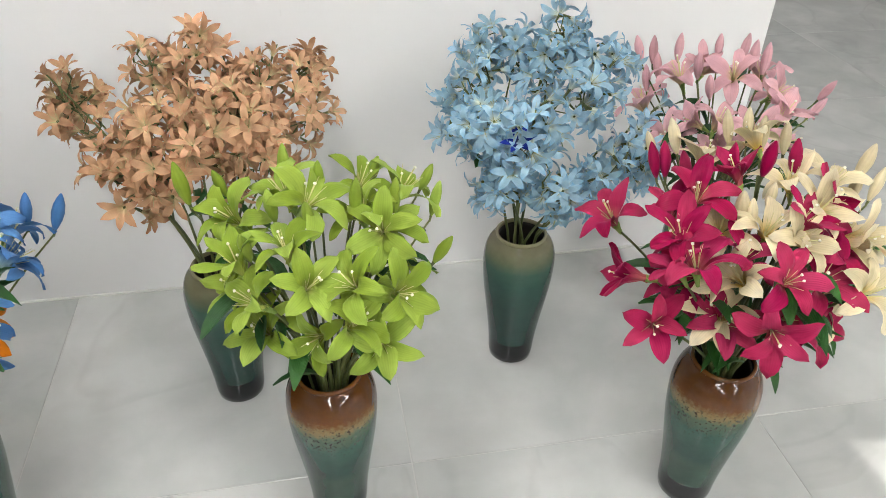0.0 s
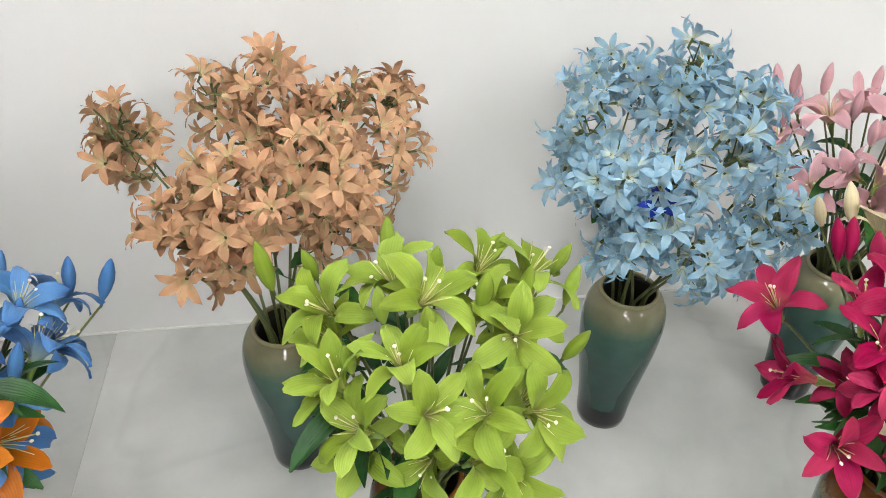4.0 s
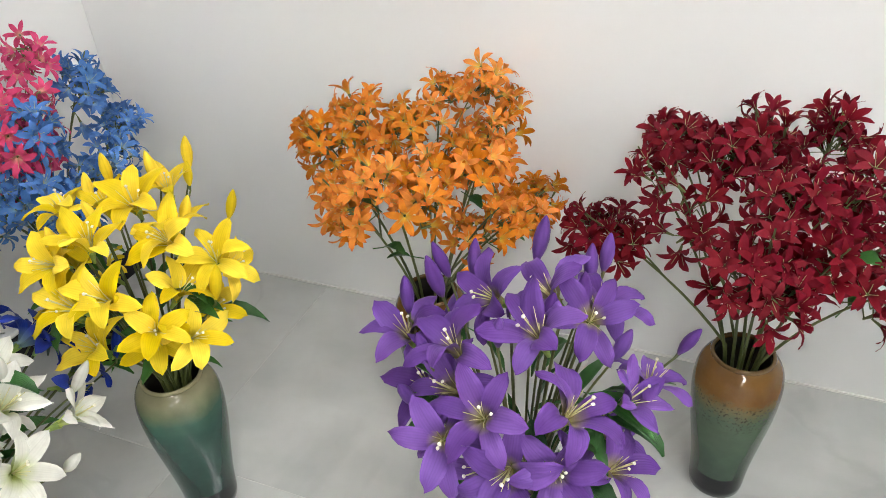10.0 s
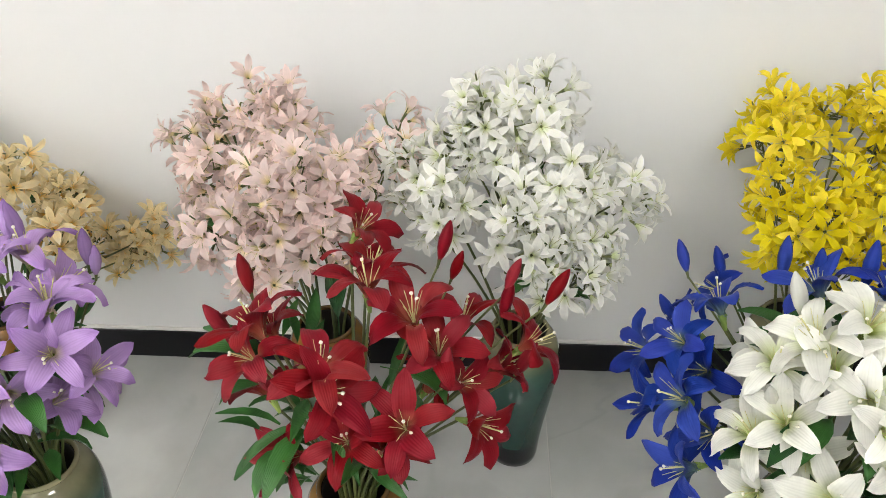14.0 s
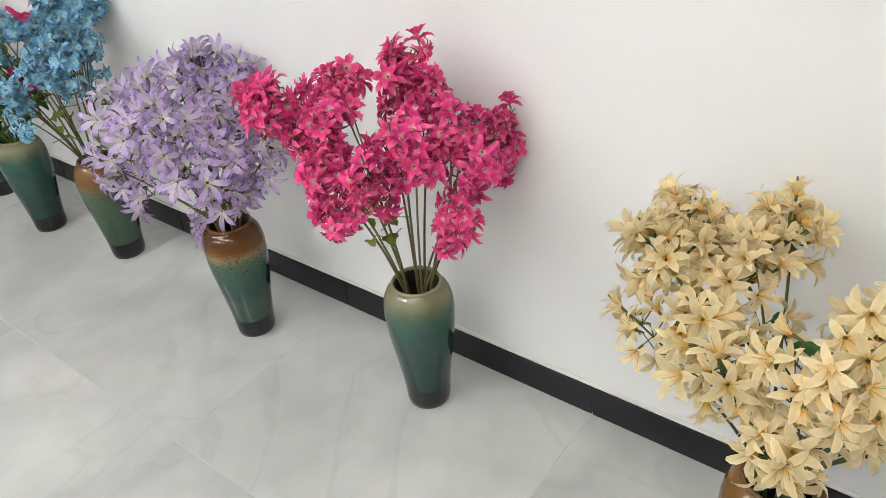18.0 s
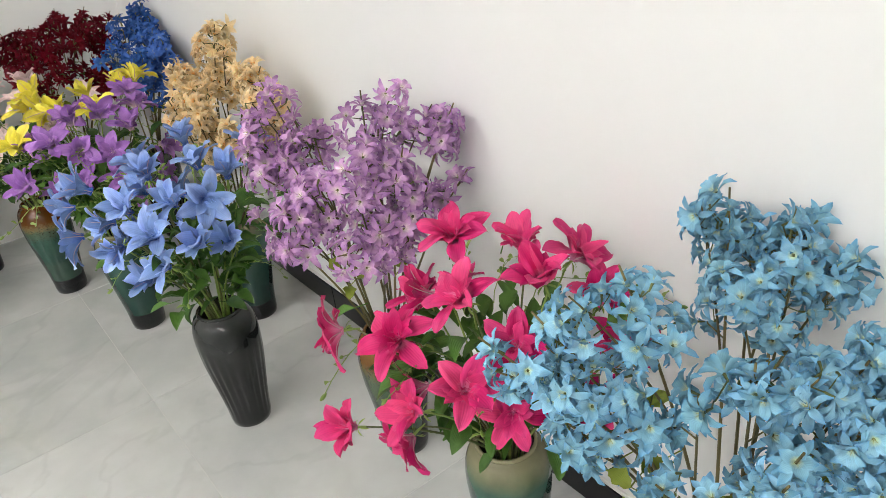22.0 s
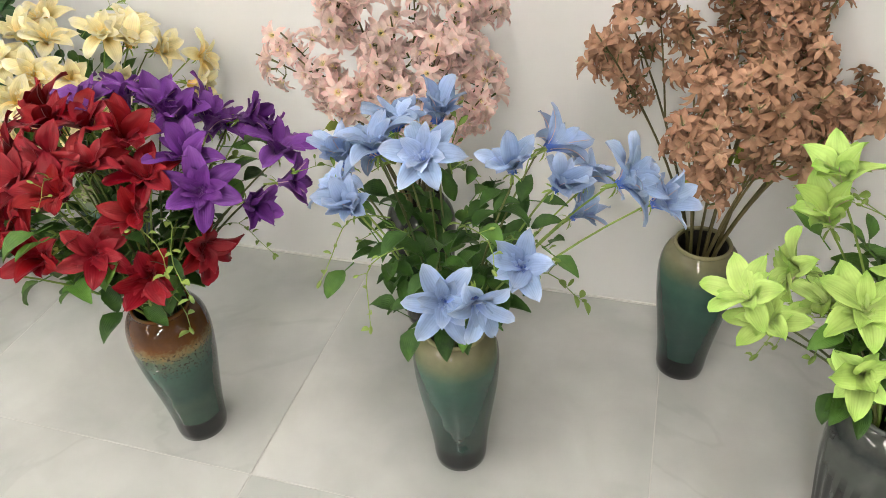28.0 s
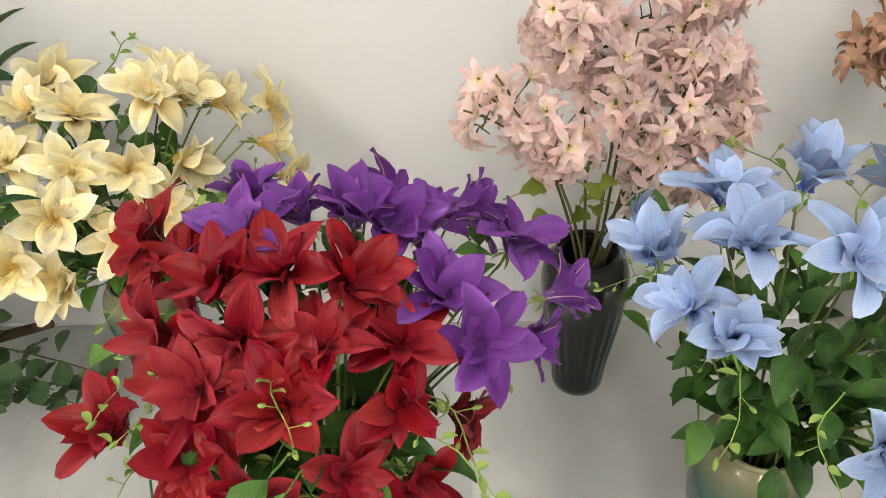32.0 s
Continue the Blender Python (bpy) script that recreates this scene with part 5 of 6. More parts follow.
lily("large white artificial lilies with buds in a vase", -2.380, -0.440, PETAL["whl"], [(4, -14, 67), (7, -10, 70), (4, -4, 74), (3, -11, 71), (12, -7, 68), (10, -14, 62), (17, 6, 61), (15, -4, 66), (18, -3, 62), (17, -9, 55), (9, -15, 46), (18, 3, 51), (17, 15, 50), (14, 2, 68), (7, -17, 58)], [(-4, -10, 71), (1, 8, 73), (8, 0, 73), (15, 8, 64), (19, 0, 57), (16, 18, 55), (10, -16, 51), (18, 10, 45), (7, -15, 63)], seed=116, face=(1, 0, 0.3))
vase("teal", -2.755, -0.880, 59)
spray("spray of small white artificial lilies in a floor vase", -2.755, -0.880, PETAL["ws"], [(2, -10, 89), (2, 2, 86), (2, -9, 84), (1, 2, 80), (1, 12, 76), (2, 20, 68), (13, -2, 76), (2, -13, 76), (2, -22, 76), (13, 6, 75), (15, 13, 69), (1, -7, 79), (16, -3, 73), (20, 3, 68), (20, 9, 64), (11, -16, 70), (2, -24, 68)], seed=117, face=(1, 0, 0.3), up=0.2, per=5)
vase("olive", -2.750, -1.270, 126)
spray("spray of small pale pink artificial lilies in a floor vase", -2.750, -1.270, PETAL["ps"], [(-12, -12, 82), (-12, -5, 80), (-11, -21, 78), (-5, -23, 76), (-11, -27, 59), (-11, -22, 66), (-6, -10, 75), (-6, -2, 77), (7, 1, 79), (9, -19, 66), (8, -8, 77), (17, -3, 73), (14, -11, 71), (19, -3, 70), (15, 6, 73), (-7, 18, 81), (-13, 15, 71), (10, 9, 76), (18, 6, 70), (14, 0, 76), (20, -7, 64)], seed=118, face=(1, 0, 0.3), per=4.8)
vase("olive", -2.750, -1.948, 193)
spray("spray of small cream artificial lilies in a floor vase", -2.750, -1.948, PETAL["cs"], [(-18, -10, 78), (-17, -10, 74), (-10, -22, 75), (-8, -24, 76), (4, -25, 78), (3, -24, 74), (-4, -12, 76), (-2, -15, 73), (6, 7, 78), (-3, -32, 57), (10, -15, 72), (11, 7, 76), (16, 0, 74), (18, -9, 67), (14, 13, 70), (0, 16, 73), (5, 17, 72), (17, 5, 72), (-2, 22, 59), (-24, 21, 44), (-24, 14, 41), (3, 22, 61), (21, 3, 64), (-24, 30, 43), (-24, 24, 37), (-24, 6, 56), (-24, 12, 56)], seed=119, face=(1, 0, 0.3), per=4.6, up=0.25)
vase("olive", -2.360, -1.154, 260)
lily("large crimson artificial lilies with buds in a vase", -2.360, -1.154, PETAL["red"], [(-13, 3, 77), (-11, 4, 72), (2, -11, 71), (7, -11, 69), (13, 2, 69), (-4, 4, 74), (13, 10, 64), (2, 14, 68), (1, 21, 51), (-9, 17, 65), (-4, 24, 59), (2, 18, 61), (-5, 28, 63), (10, 0, 72), (0, 10, 72)], [(-5, -13, 73), (0, -16, 68), (-13, 14, 74), (-12, 16, 71), (-10, 24, 71), (-8, 30, 70), (4, 15, 66), (-4, 26, 60), (-9, 23, 67)], seed=120, face=(1, 0, 0.3), fill=6)
vase("teal", -2.376, -1.669, 327)
lily("large lavender artificial lilies with buds in a vase", -2.376, -1.669, PETAL["lav"], [(8, -1, 73), (-2, 3, 75), (2, 11, 71), (12, 7, 68), (7, 14, 66), (17, -4, 63), (18, -2, 59), (4, -15, 67), (16, -8, 47), (3, -7, 73), (-6, 12, 69), (12, -14, 61), (2, 18, 60), (8, 4, 74), (-6, -6, 75), (12, -4, 70), (-8, 5, 74), (7, -12, 70), (14, 3, 66), (-2, -14, 72), (0, 12, 72), (-12, -8, 72)], [(6, -19, 71), (10, -20, 66), (-3, -12, 75), (-6, -8, 74), (-11, -2, 76), (-12, 1, 75), (-12, 2, 74), (-13, 11, 70), (-13, 12, 68), (10, -13, 65), (11, -2, 71), (11, 6, 70), (4, 12, 69), (0, -1, 75)], seed=121, face=(1, 0, 0.3), odd=((5, 8, 11), PETAL["pur"]))
vase("teal", -2.860, -2.770, 34)
spray("tall spray of small hot pink star-shaped artificial blossoms in a vase", -2.860, -2.770, PETAL["hp"], [(-2, -1, 90), (-4, 2, 88), (-6, 5, 83), (-4, 4, 80), (6, -11, 84), (5, -9, 82), (9, -16, 84), (-13, 19, 76), (-7, 17, 78), (1, 15, 82), (-13, 17, 67), (2, 21, 70), (8, 21, 66), (12, -20, 73), (19, -8, 74), (21, 0, 74), (18, 7, 77), (21, 7, 69), (12, 9, 81), (22, 1, 64), (11, 14, 78), (15, -6, 81), (3, 21, 61), (17, -26, 82), (14, -22, 84)], seed=122, face=(1, 0, 0.3), flowers=STAR_SMALL, kind="star", name="star_flower_spray", leaves=13, per=4.4, size=0.95)
vase("brown", -2.806, -3.364, 101)
spray("tall spray of small pale lavender star-shaped artificial blossoms in a vase", -2.806, -3.364, PETAL["ls"], [(-14, -15, 78), (-14, -15, 73), (-7, -19, 73), (-18, -5, 70), (-18, -2, 65), (-18, -11, 68), (-10, -6, 67), (13, -21, 73), (20, 0, 75), (5, -16, 71), (19, 10, 72), (16, 13, 59), (9, 20, 68), (0, 22, 69), (3, 20, 75), (11, -31, 48), (-6, -20, 26), (16, 10, 77), (-2, 21, 60), (10, 17, 56), (14, -33, 52)], seed=123, face=(1, 0, 0.3), flowers=STAR_WIDE, kind="star", name="star_flower_spray", leaves=13, per=4.8, size=1.06)
vase("olive", -2.840, -4.065, 168)
spray("tall spray of small turquoise blue star-shaped artificial blossoms in a vase", -2.840, -4.065, PETAL["bs"], [(-11, -12, 90), (-8, -14, 88), (-14, -10, 86), (-15, -4, 85), (-15, -5, 88), (-15, 3, 82), (-11, -2, 82), (-4, -7, 84), (11, 6, 84), (8, 11, 83), (2, 13, 83), (-4, 14, 82), (-1, 19, 77), (6, 16, 80), (13, 13, 78), (7, 19, 74), (15, 13, 75), (8, 20, 67)], seed=124, face=(1, 0, 0.3), flowers=STAR_ROUND, kind="star", name="star_flower_spray", leaves=13, per=4.6, size=0.70)
spray("tall spray of small turquoise blue star-shaped artificial blossoms in a vase", -2.840, -4.065, PETAL["bs"], [(13, -10, 90), (18, -13, 87), (21, -16, 85), (15, -11, 79), (20, -15, 80), (25, -19, 77), (26, -20, 82), (19, -3, 76), (20, -15, 70), (19, -14, 64), (21, 2, 71), (21, 6, 68), (21, 2, 61), (16, 3, 81)], seed=125, face=(1, 0, 0.3), flowers=STAR_ROUND, kind="star", name="star_flower_spray", leaves=13, per=3.4, size=0.70)
vase("teal", -2.788, -4.488, 302)
clematis("large magenta artificial clematis with green leaves in a vase", -2.788, -4.488, PETAL["mgc"], [(0, -9, 76), (-5, 2, 76), (-14, 6, 72), (-10, 14, 69), (10, 4, 74), (18, -2, 68), (24, -12, 67), (16, 12, 65), (21, 4, 59), (28, -5, 54), (21, 0, 49), (-12, 17, 60), (0, 21, 58), (-1, 10, 75)], seed=126, face=(1, 0, 0.3), fill=7, petals=CLEM_OPEN)
vase("olive", -2.835, -4.940, 9)
spray("tall spray of small dusty purple star-shaped artificial blossoms in a vase", -2.835, -4.940, PETAL["p2"], [(12, -11, 95), (14, -13, 91), (9, -8, 90), (6, -6, 86), (16, -15, 87), (11, -10, 83), (19, -18, 68), (17, -9, 77), (15, 2, 82), (16, 7, 80), (20, 2, 76), (21, 5, 69), (-2, 2, 92), (-6, 5, 89), (-4, 3, 84), (-12, 11, 88), (-15, 14, 88), (-14, 13, 84), (-2, 14, 83), (5, 10, 85), (-16, 15, 74), (2, 17, 80), (-3, 19, 76), (12, 10, 81), (6, 19, 74), (16, 15, 68), (10, 15, 79), (8, 20, 69)], seed=127, face=(1, 0, 0.3), flowers=STAR_SMALL, kind="star", name="star_flower_spray", leaves=13, per=3.2, size=0.92)
vase("black", -2.585, -5.329, 76)
clematis("large cornflower blue artificial clematis with green leaves in a vase", -2.585, -5.329, PETAL["fbc"], [(-6, -9, 77), (-3, 5, 76), (5, -12, 74), (7, 2, 76), (18, -12, 72), (23, -11, 69), (24, -8, 63), (18, 0, 67), (19, 6, 63), (12, 14, 67), (6, 12, 72), (0, 15, 71), (5, 19, 64), (13, 17, 61), (-8, 9, 73), (-20, 3, 70), (14, 5, 71), (-18, -1, 74)], seed=128, face=(1, 0, 0.3), fill=7)
vase("teal", -2.835, -5.780, 143)
spray("tall spray of small cream apricot star-shaped artificial blossoms in a vase", -2.835, -5.780, PETAL["c2"], [(-6, 18, 79), (-6, 26, 86), (-6, 32, 87), (-4, 41, 81), (-4, 38, 77), (-5, 31, 76), (-8, -10, 90), (-7, 5, 94), (-6, 10, 89), (-5, 0, 81), (-4, -20, 80), (-5, -25, 71), (0, -19, 60), (0, -2, 66), (2, 8, 60), (8, 14, 80), (12, 9, 79), (3, 22, 68), (8, 16, 74), (6, -8, 84), (6, -14, 72)], seed=129, face=(1, 0, 0.3), flowers=STAR_ROUND, kind="star", name="star_flower_spray", leaves=13, per=4.6, size=0.80)
vase("teal", -2.535, -6.020, 210)
clematis("large violet artificial clematis with green leaves in a vase", -2.535, -6.020, PETAL["vio"], [(27, -6, 62), (10, 12, 71), (4, 17, 68), (3, 9, 75), (-11, 13, 70), (-18, 0, 72), (-3, 19, 66), (-3, 21, 59), (7, 20, 60), (-7, 19, 52), (-17, 12, 53), (19, 8, 60), (-5, 9, 74), (-20, 9, 60), (-17, -2, 76)], seed=130, face=(0.7, 0.7, 0.3), petals=CLEM_OPEN)
clematis("large lemon yellow artificial clematis with green leaves in a vase", -2.535, -6.020, PETAL["yec"], [(20, -23, 75), (9, -21, 74), (5, -22, 76), (17, -1, 69), (3, -7, 74), (-8, -17, 74), (-6, 0, 74), (-18, -13, 75), (-23, -12, 77), (5, -15, 73)], seed=131, face=(0.7, 0.7, 0.3), fill=0)
vase("brown", -2.400, -6.485, 344)
clematis("large pale pink artificial clematis with green leaves in a vase", -2.400, -6.485, PETAL["pk2"], [(5, 0, 76), (1, 3, 77), (-11, -4, 74), (26, -5, 67), (17, 9, 66), (-5, 11, 74), (-26, 4, 68), (15, 15, 59), (9, 19, 59), (18, -6, 69), (4, 19, 64)], seed=132, face=(0.7, 0.7, 0.3), petals=CLEM_OPEN)
vase("brown", -2.185, -6.900, 51)
spray("tall spray of small yellow star-shaped artificial blossoms in a vase", -2.185, -6.900, PETAL["y2s"], [(26, -11, 82), (17, -9, 86), (7, -7, 87), (-1, -6, 88), (28, -11, 74), (18, -10, 78), (13, 9, 81), (5, 17, 79), (23, -10, 68), (16, 13, 74), (9, 14, 80), (13, 17, 68), (17, 13, 69), (20, -10, 73), (28, -11, 67)], seed=133, face=(0, 1, 0.3), flowers=STAR_ROUND, kind="star", name="star_flower_spray", leaves=13, per=4.4, size=0.94)
spray("tall spray of small white star-shaped artificial blossoms in a vase", -2.185, -6.900, PETAL["w2s"], [(-8, -4, 89), (-13, -4, 86), (-28, -1, 91), (-29, -1, 86), (-5, -2, 84), (-16, 0, 81), (-24, -1, 78), (4, 20, 74), (0, 18, 79), (-8, 17, 77), (8, 20, 61), (2, 22, 67), (-5, 21, 67), (-11, 18, 73), (-4, 14, 82)], seed=134, face=(0, 1, 0.3), flowers=STAR_ROUND, kind="star", name="star_flower_spray", leaves=13, per=4.4, size=0.94)
vase("teal", -2.680, -6.930, 185)
spray("tall spray of small wine red star-shaped artificial blossoms in a vase", -2.680, -6.930, PETAL["d2"], [(12, -14, 83), (18, -7, 77), (17, 10, 75), (2, -10, 84), (-8, -5, 89), (-2, -3, 82), (-18, -1, 88), (-16, 2, 82), (-26, 3, 85), (-24, 2, 75), (-7, 16, 80), (4, 18, 78), (13, 17, 71), (1, 22, 70), (-16, 15, 69), (-11, 19, 62), (9, 14, 81), (8, -8, 78)], seed=135, face=(1, 0, 0.3), flowers=STAR_SMALL, kind="star", name="star_flower_spray", leaves=13, per=4.4, size=0.92)
vase("grey", -2.860, -6.600, 252)
spray("tall spray of small blue star-shaped artificial blossoms in a vase", -2.860, -6.600, PETAL["b2"], [(-5, -7, 87), (-13, -2, 89), (-13, 2, 85), (-13, 4, 79), (7, 15, 81), (-8, -1, 83), (-11, 11, 81), (-13, 2, 72), (-13, 5, 72), (2, 19, 77), (-8, 19, 73), (-13, 2, 63), (0, 22, 70), (-12, 19, 66), (-8, 18, 84), (-7, 25, 80), (-8, 27, 72), (0, 24, 76), (-10, 30, 76)], seed=136, face=(1, 0, 0.3), flowers=STAR_SMALL, kind="star", name="star_flower_spray", leaves=13, per=4.4, size=0.92)
vase("black", -1.550, -6.925, 319)
spray("tall spray of small burnt orange star-shaped artificial blossoms in a vase", -1.550, -6.925, PETAL["oc"], [(25, -4, 84), (22, -12, 76), (16, -13, 86), (7, -14, 88), (-2, -15, 88), (-10, -16, 87), (-20, -17, 84), (-24, -11, 81), (10, 7, 84), (-1, 11, 85), (-10, 11, 82), (-16, 10, 77), (13, 15, 76), (1, 20, 76), (-8, 19, 74), (-26, -17, 64), (-18, 11, 70), (8, 20, 69), (-3, 21, 71), (-15, -10, 81)], seed=137, face=(0, 1, 0.3), flowers=STAR_SMALL, kind="star", name="star_flower_spray", leaves=13, per=4.4, size=0.92)
vase("grey", -1.743, -6.560, 26)
clematis("large white artificial clematis with green leaves in a vase", -1.743, -6.560, PETAL["whc"], [(19, -4, 72), (18, 3, 67), (10, 15, 68), (3, -1, 77), (3, 13, 73), (-6, 13, 72), (-11, -5, 74), (-22, -1, 64), (-3, 20, 63), (-11, 17, 62), (-13, 9, 70), (14, 15, 63), (-3, 9, 75)], seed=138, face=(0, 1, 0.3))
vase("teal", -0.843, -6.927, 93)
spray("tall spray of small brown star-shaped artificial blossoms in a vase", -0.843, -6.927, PETAL["br"], [(25, 1, 79), (26, -6, 73), (22, -7, 83), (16, -9, 86), (10, -4, 83), (0, -15, 88), (-1, -15, 83), (-8, -17, 86), (-17, -17, 84), (-12, -17, 81), (-7, -10, 80), (-2, 15, 82), (-13, 14, 77), (-16, -17, 71), (-15, -12, 78), (7, 13, 82), (9, 19, 73), (-3, 19, 76), (-24, -17, 64), (-28, -17, 60), (-27, -17, 66), (-21, 5, 68), (-8, 19, 73), (2, 21, 61), (-15, 15, 71), (6, 21, 69)], seed=139, face=(0, 1, 0.3), flowers=STAR_SMALL, kind="star", name="star_flower_spray", leaves=13, per=4.4, size=0.92)
vase("grey", -1.133, -6.535, 160)
clematis("large lime green artificial clematis with green leaves in a vase", -1.133, -6.535, PETAL["grc"], [(17, -3, 75), (18, 0, 70), (5, -7, 75), (0, 7, 76), (-4, -9, 75), (-6, 8, 75), (-16, -8, 69), (6, 16, 69), (27, 9, 62), (22, 5, 64), (24, 10, 59), (13, 17, 58), (-8, 16, 68), (-16, 8, 67), (-18, 9, 64), (-5, 19, 64), (-12, 17, 59), (-5, 20, 58), (-13, 15, 64)], seed=140, face=(0, 1, 0.3))
vase("teal", -0.412, -6.562, 227)
clematis("large pale blue artificial clematis with green leaves in a vase", -0.412, -6.562, PETAL["cl2"], [(18, -12, 64), (18, -1, 69), (16, 6, 68), (10, -6, 74), (10, 4, 75), (12, 11, 68), (1, 8, 76), (-11, 4, 74), (-18, 0, 69), (-10, 20, 60), (-15, 15, 64), (-15, -14, 68), (-21, -14, 63), (-20, -11, 57), (-28, 2, 72), (-4, 17, 57), (-33, 0, 68), (2, -4, 77)], seed=141, face=(0, 1, 0.3), fill=0, size=0.92)
vase("black", -0.217, -6.962, 294)
spray("tall spray of small peach pink star-shaped artificial blossoms in a vase", -0.217, -6.962, PETAL["pp"], [(6, 15, 92), (8, 17, 89), (-14, 3, 91), (-16, 2, 87), (-5, 8, 88), (-17, -3, 80), (-2, 13, 83), (9, 11, 83), (16, 21, 82), (20, 24, 79), (14, 20, 77), (1, 19, 77), (-11, 14, 79), (-15, 9, 80), (-10, 19, 72), (-2, 20, 75), (-18, 13, 68), (-20, 6, 73), (-14, 17, 67), (8, 20, 71), (-6, 21, 68)], seed=142, face=(0, 1, 0.3), flowers=STAR_ROUND, kind="star", name="star_flower_spray", leaves=13, per=3.8, size=0.84)
vase("brown", 0.170, -6.497, 1)
clematis("large red artificial clematis with green leaves in a vase", 0.170, -6.497, PETAL["rc"], [(16, -5, 74), (11, -2, 74), (5, 4, 76), (11, 8, 72), (18, 11, 62), (6, 13, 71), (7, 17, 65), (-1, 3, 77), (-8, 3, 75), (-6, 10, 74), (-3, 15, 71), (-13, 7, 71), (-13, 12, 67), (-19, 5, 56), (0, 20, 62), (-14, 14, 56), (14, 22, 57), (-8, 17, 62), (2, 11, 73)], seed=143, face=(-0.4, 0.9, 0.4), fill=0, size=0.98, petals=CLEM_OPEN)
clematis("large purple artificial clematis with green leaves in a vase", 0.170, -6.497, PETAL["pu2"], [(-7, -8, 75), (7, -15, 73), (-1, -7, 76), (-10, -17, 71), (-14, -16, 69), (-19, -16, 70), (-11, -7, 74), (4, -3, 77), (-20, -18, 66), (-25, -14, 66), (-21, 5, 68), (-30, -7, 63), (-17, 1, 71), (-26, -1, 62), (-15, -10, 72)], seed=144, face=(-0.4, 0.9, 0.4), fill=0, size=0.95, petals=CLEM_OPEN)
vase("teal", 0.600, -6.900, 135)
clematis("large cream artificial clematis with green leaves in a vase", 0.600, -6.900, PETAL["crc"], [(-1, 2, 77), (-1, 9, 76), (-7, 8, 75), (-14, -9, 72), (-15, 1, 74), (-18, -3, 71), (-22, -8, 67), (-28, -15, 63), (-27, -10, 58), (-15, 14, 69), (-21, 9, 67), (-19, 16, 64), (-9, 17, 71), (-7, 22, 67), (-1, 26, 62), (-6, 25, 58), (-14, 20, 62), (-31, -5, 54), (0, 16, 73)], seed=145, face=(-0.4, 0.9, 0.4), fill=0, petals=CLEM_OPEN)


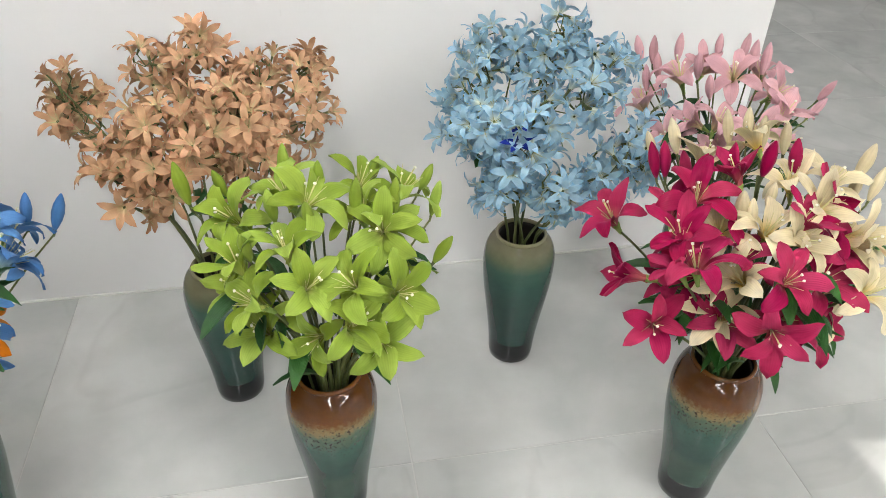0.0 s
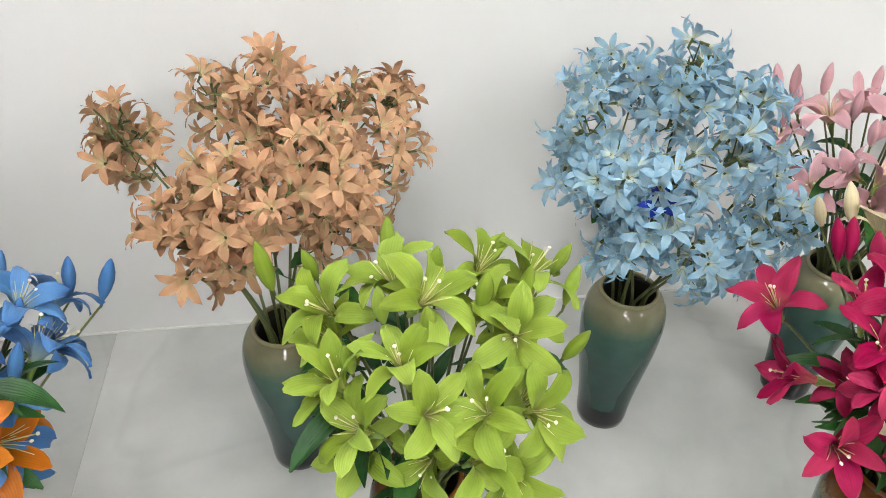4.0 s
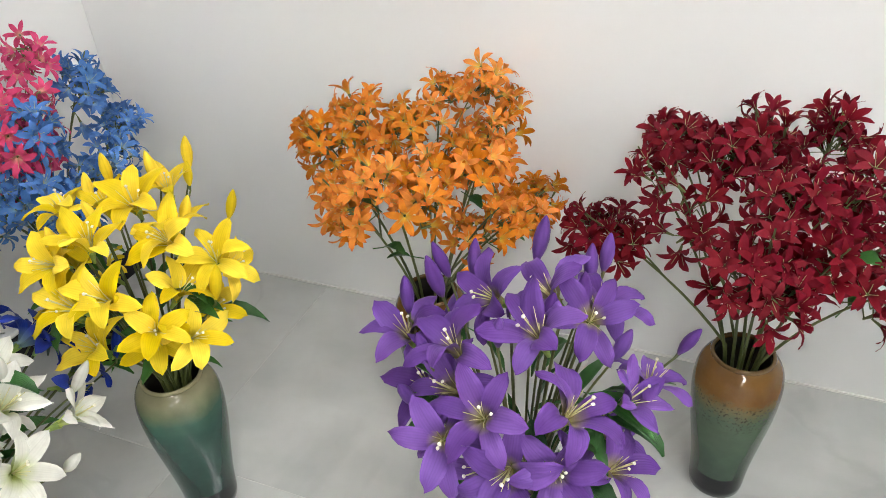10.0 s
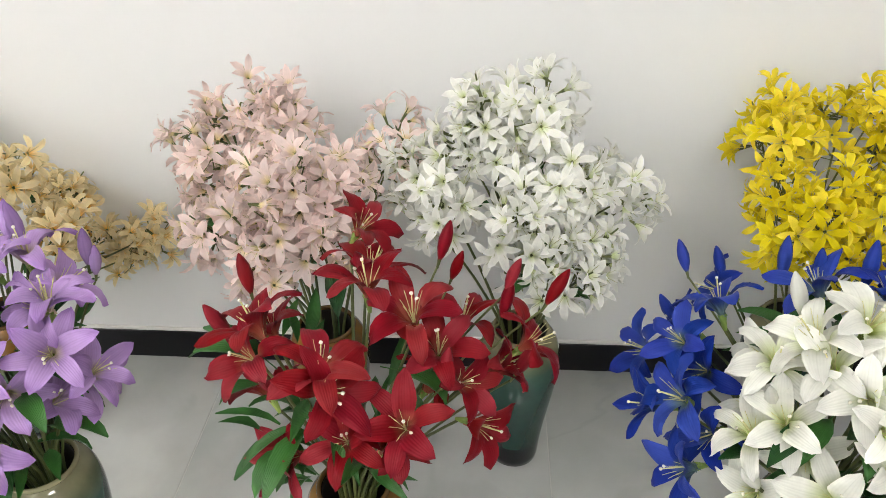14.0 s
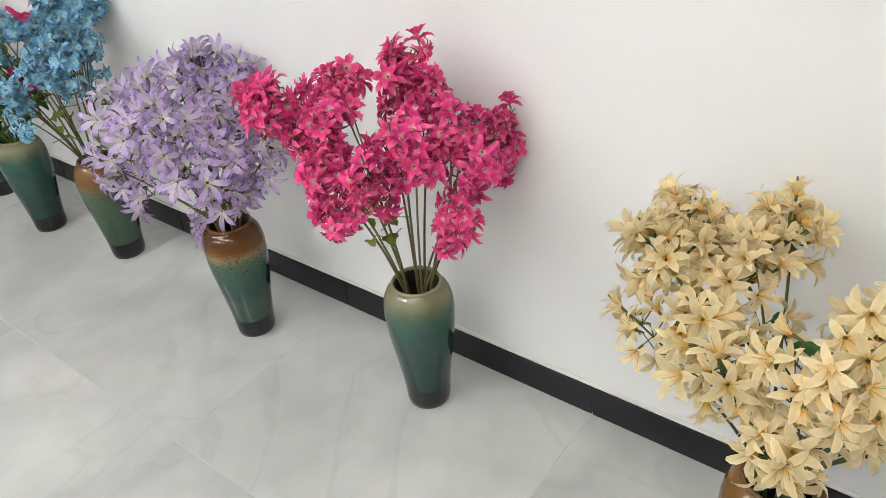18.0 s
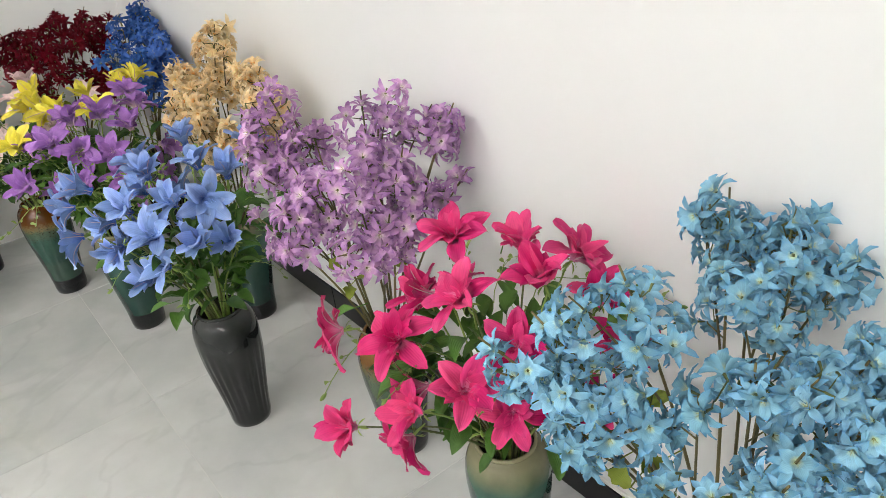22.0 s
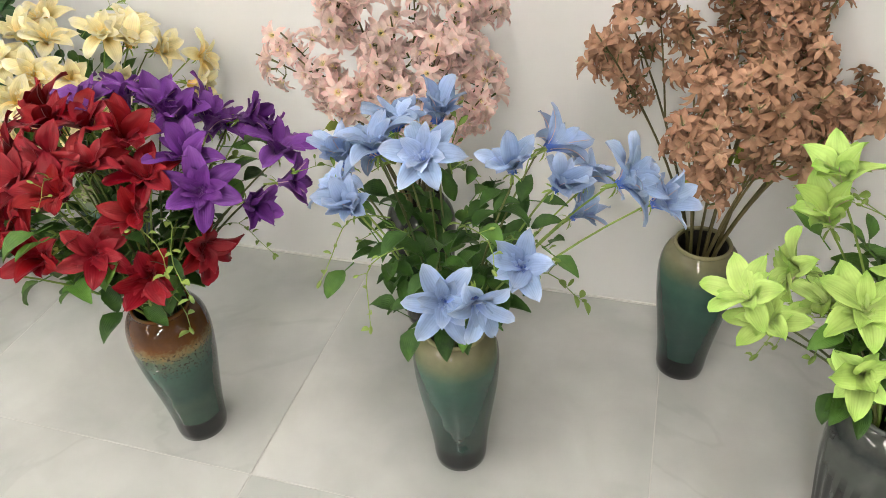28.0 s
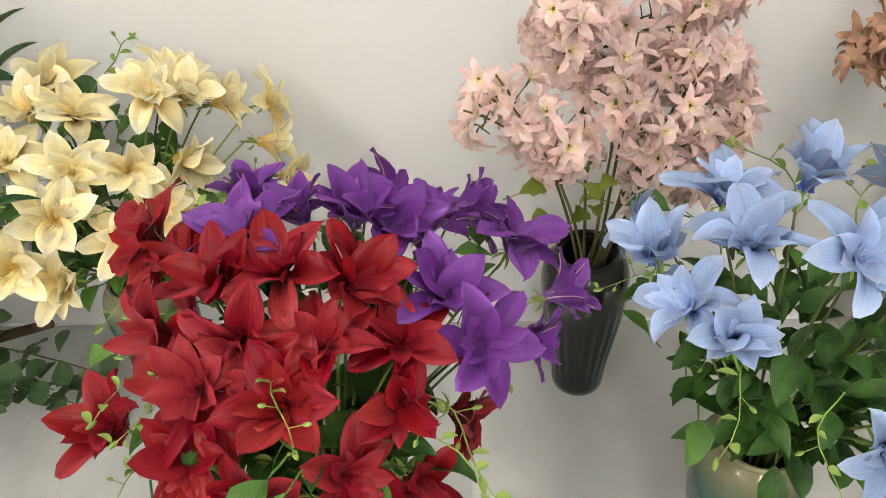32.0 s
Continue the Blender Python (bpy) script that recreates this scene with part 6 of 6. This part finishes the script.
# ---------------------------------------------------------------- leafy plant by the south wall
def leafy_plant(x, y):
    rng = random.Random(77)
    ob = tagged(new("potted_plant"), "dense dark green eucalyptus plant on a brown woody trunk", "plant")
    ob.matrix_basis = pose(x, y, 0)
    so = Soup()
    so.tube([(0, 0, 0), (0.02, 0.01, 0.3), (-0.02, 0.0, 0.7), (0.0, 0.02, 1.15)], 0.016, 0.008, 8)
    part("trunk", so.mesh("trunk", [BARK]), ob)
    so = Soup()
    so.tube([(0.0, 0.0, 0.10), (-0.12, -0.08, 0.17), (-0.26, -0.11, 0.19)], 0.016, 0.010, 7)
    part("branch", so.mesh("branch", [BARK]), ob)
    round_leaves, long_leaves = Soup(), Soup()
    for i in range(112):
        a, z0 = rng.uniform(0, 6.283), rng.uniform(0.12, 1.05)
        reach = rng.uniform(0.2, 0.42) * (1.0 if z0 < 0.8 else 0.8)
        tip = Vector((reach * math.cos(a), 0.62 * reach * math.sin(a), z0 + rng.uniform(-0.16, 0.1)))
        tip.z = max(tip.z, 0.05)
        root = Vector((0, 0, min(1.1, z0 + 0.02)))
        pts = bezier(root, root.lerp(tip, 0.5) + Vector((0, 0, 0.07)), tip, 7)
        so = Soup()
        so.tube(pts, 0.0032, 0.0012, 4)
        part("branch", so.mesh("branch", [STEM]), ob)
        upper = z0 > 0.72
        for j in range(1, 7):
            for side in (-1, 1):
                c = Vector(pts[j]) + Vector((rng.uniform(-0.02, 0.02), rng.uniform(-0.02, 0.02), rng.uniform(-0.02, 0.02)))
                e = Euler((rng.uniform(-0.7, 0.7), rng.uniform(-0.5, 0.7), a + side * rng.uniform(0.5, 1.5)))
                if upper:
                    p, uv = petal_points(rng.uniform(0.07, 0.10), 0.024, 60, 100, 6, 3, 0.25, 0.42, 0.8)
                    long_leaves.grid([tuple(c + Vector(q) @ e.to_matrix().transposed()) for q in p], 6, 3, uv)
                else:
                    p, uv = petal_points(rng.uniform(0.045, 0.062), rng.uniform(0.036, 0.048), 65, 95, 7, 5, 0.15, 0.52, 0.45)
                    round_leaves.grid([tuple(c + Vector(q) @ e.to_matrix().transposed()) for q in p], 7, 5, uv)
    for tip, rise in (((-0.54, 0.10, 0.87), 0.16), ((-0.47, 0.00, 0.79), 0.14), ((-0.44, 0.16, 0.95), 0.12), ((-0.50, 0.20, 0.70), 0.15), ((-0.36, 0.24, 0.84), 0.12)):
        pts = bezier(Vector((0, 0, 0.55)), Vector((0.5 * tip[0], 0.5 * tip[1], 0.5 * (0.55 + tip[2]) + rise)), Vector(tip), 9)
        so = Soup()
        so.tube(pts, 0.0036, 0.0012, 5)
        part("branch", so.mesh("branch", [STEM]), ob)
        out = math.atan2(tip[1], tip[0])
        for j in range(2, 9):
            for side in (-1, 1):
                p, uv = petal_points(rng.uniform(0.075, 0.10), rng.uniform(0.024, 0.030), 62, 96, 7, 3, 0.3, 0.40, 0.8)
                e = Euler((rng.uniform(-0.5, 0.5), rng.uniform(-0.4, 0.4), out + side * rng.uniform(0.4, 1.0)))
                long_leaves.grid([tuple(Vector(pts[j]) + e.to_matrix() @ Vector(q)) for q in p], 7, 3, uv)
    tagged(part("round_leaves", round_leaves.mesh("round_leaves", [EUCA]), ob), kind="stuff")
    tagged(part("long_leaves", long_leaves.mesh("long_leaves", [LEAF]), ob), kind="stuff")
    return ob


leafy_plant(1.12, -6.84)

# ---------------------------------------------------------------- floor tiles
floor = setting("floor", box_mesh("floor", (X_WEST - 0.2, Y_SOUTH - 0.2, -0.06), (X_EAST + 0.2, Y_FAR + 0.2, -0.0012), GROUT), "polished grey marble-look floor tiles with pale joints", "floor")
tile = box_mesh("tile", (-0.3986, -0.3986, -0.010), (0.3986, 0.3986, 0.0), TILE, 0.0006)
for i in range(-4, 5):
    for j in range(-9, 5):
        if j >= 1 and i < 1:
            continue
        ob = new("tile", tile)
        ob.parent = floor
        ob.matrix_basis = pose(0.8 * i + 0.4, 0.8 * j + 0.4, 0)
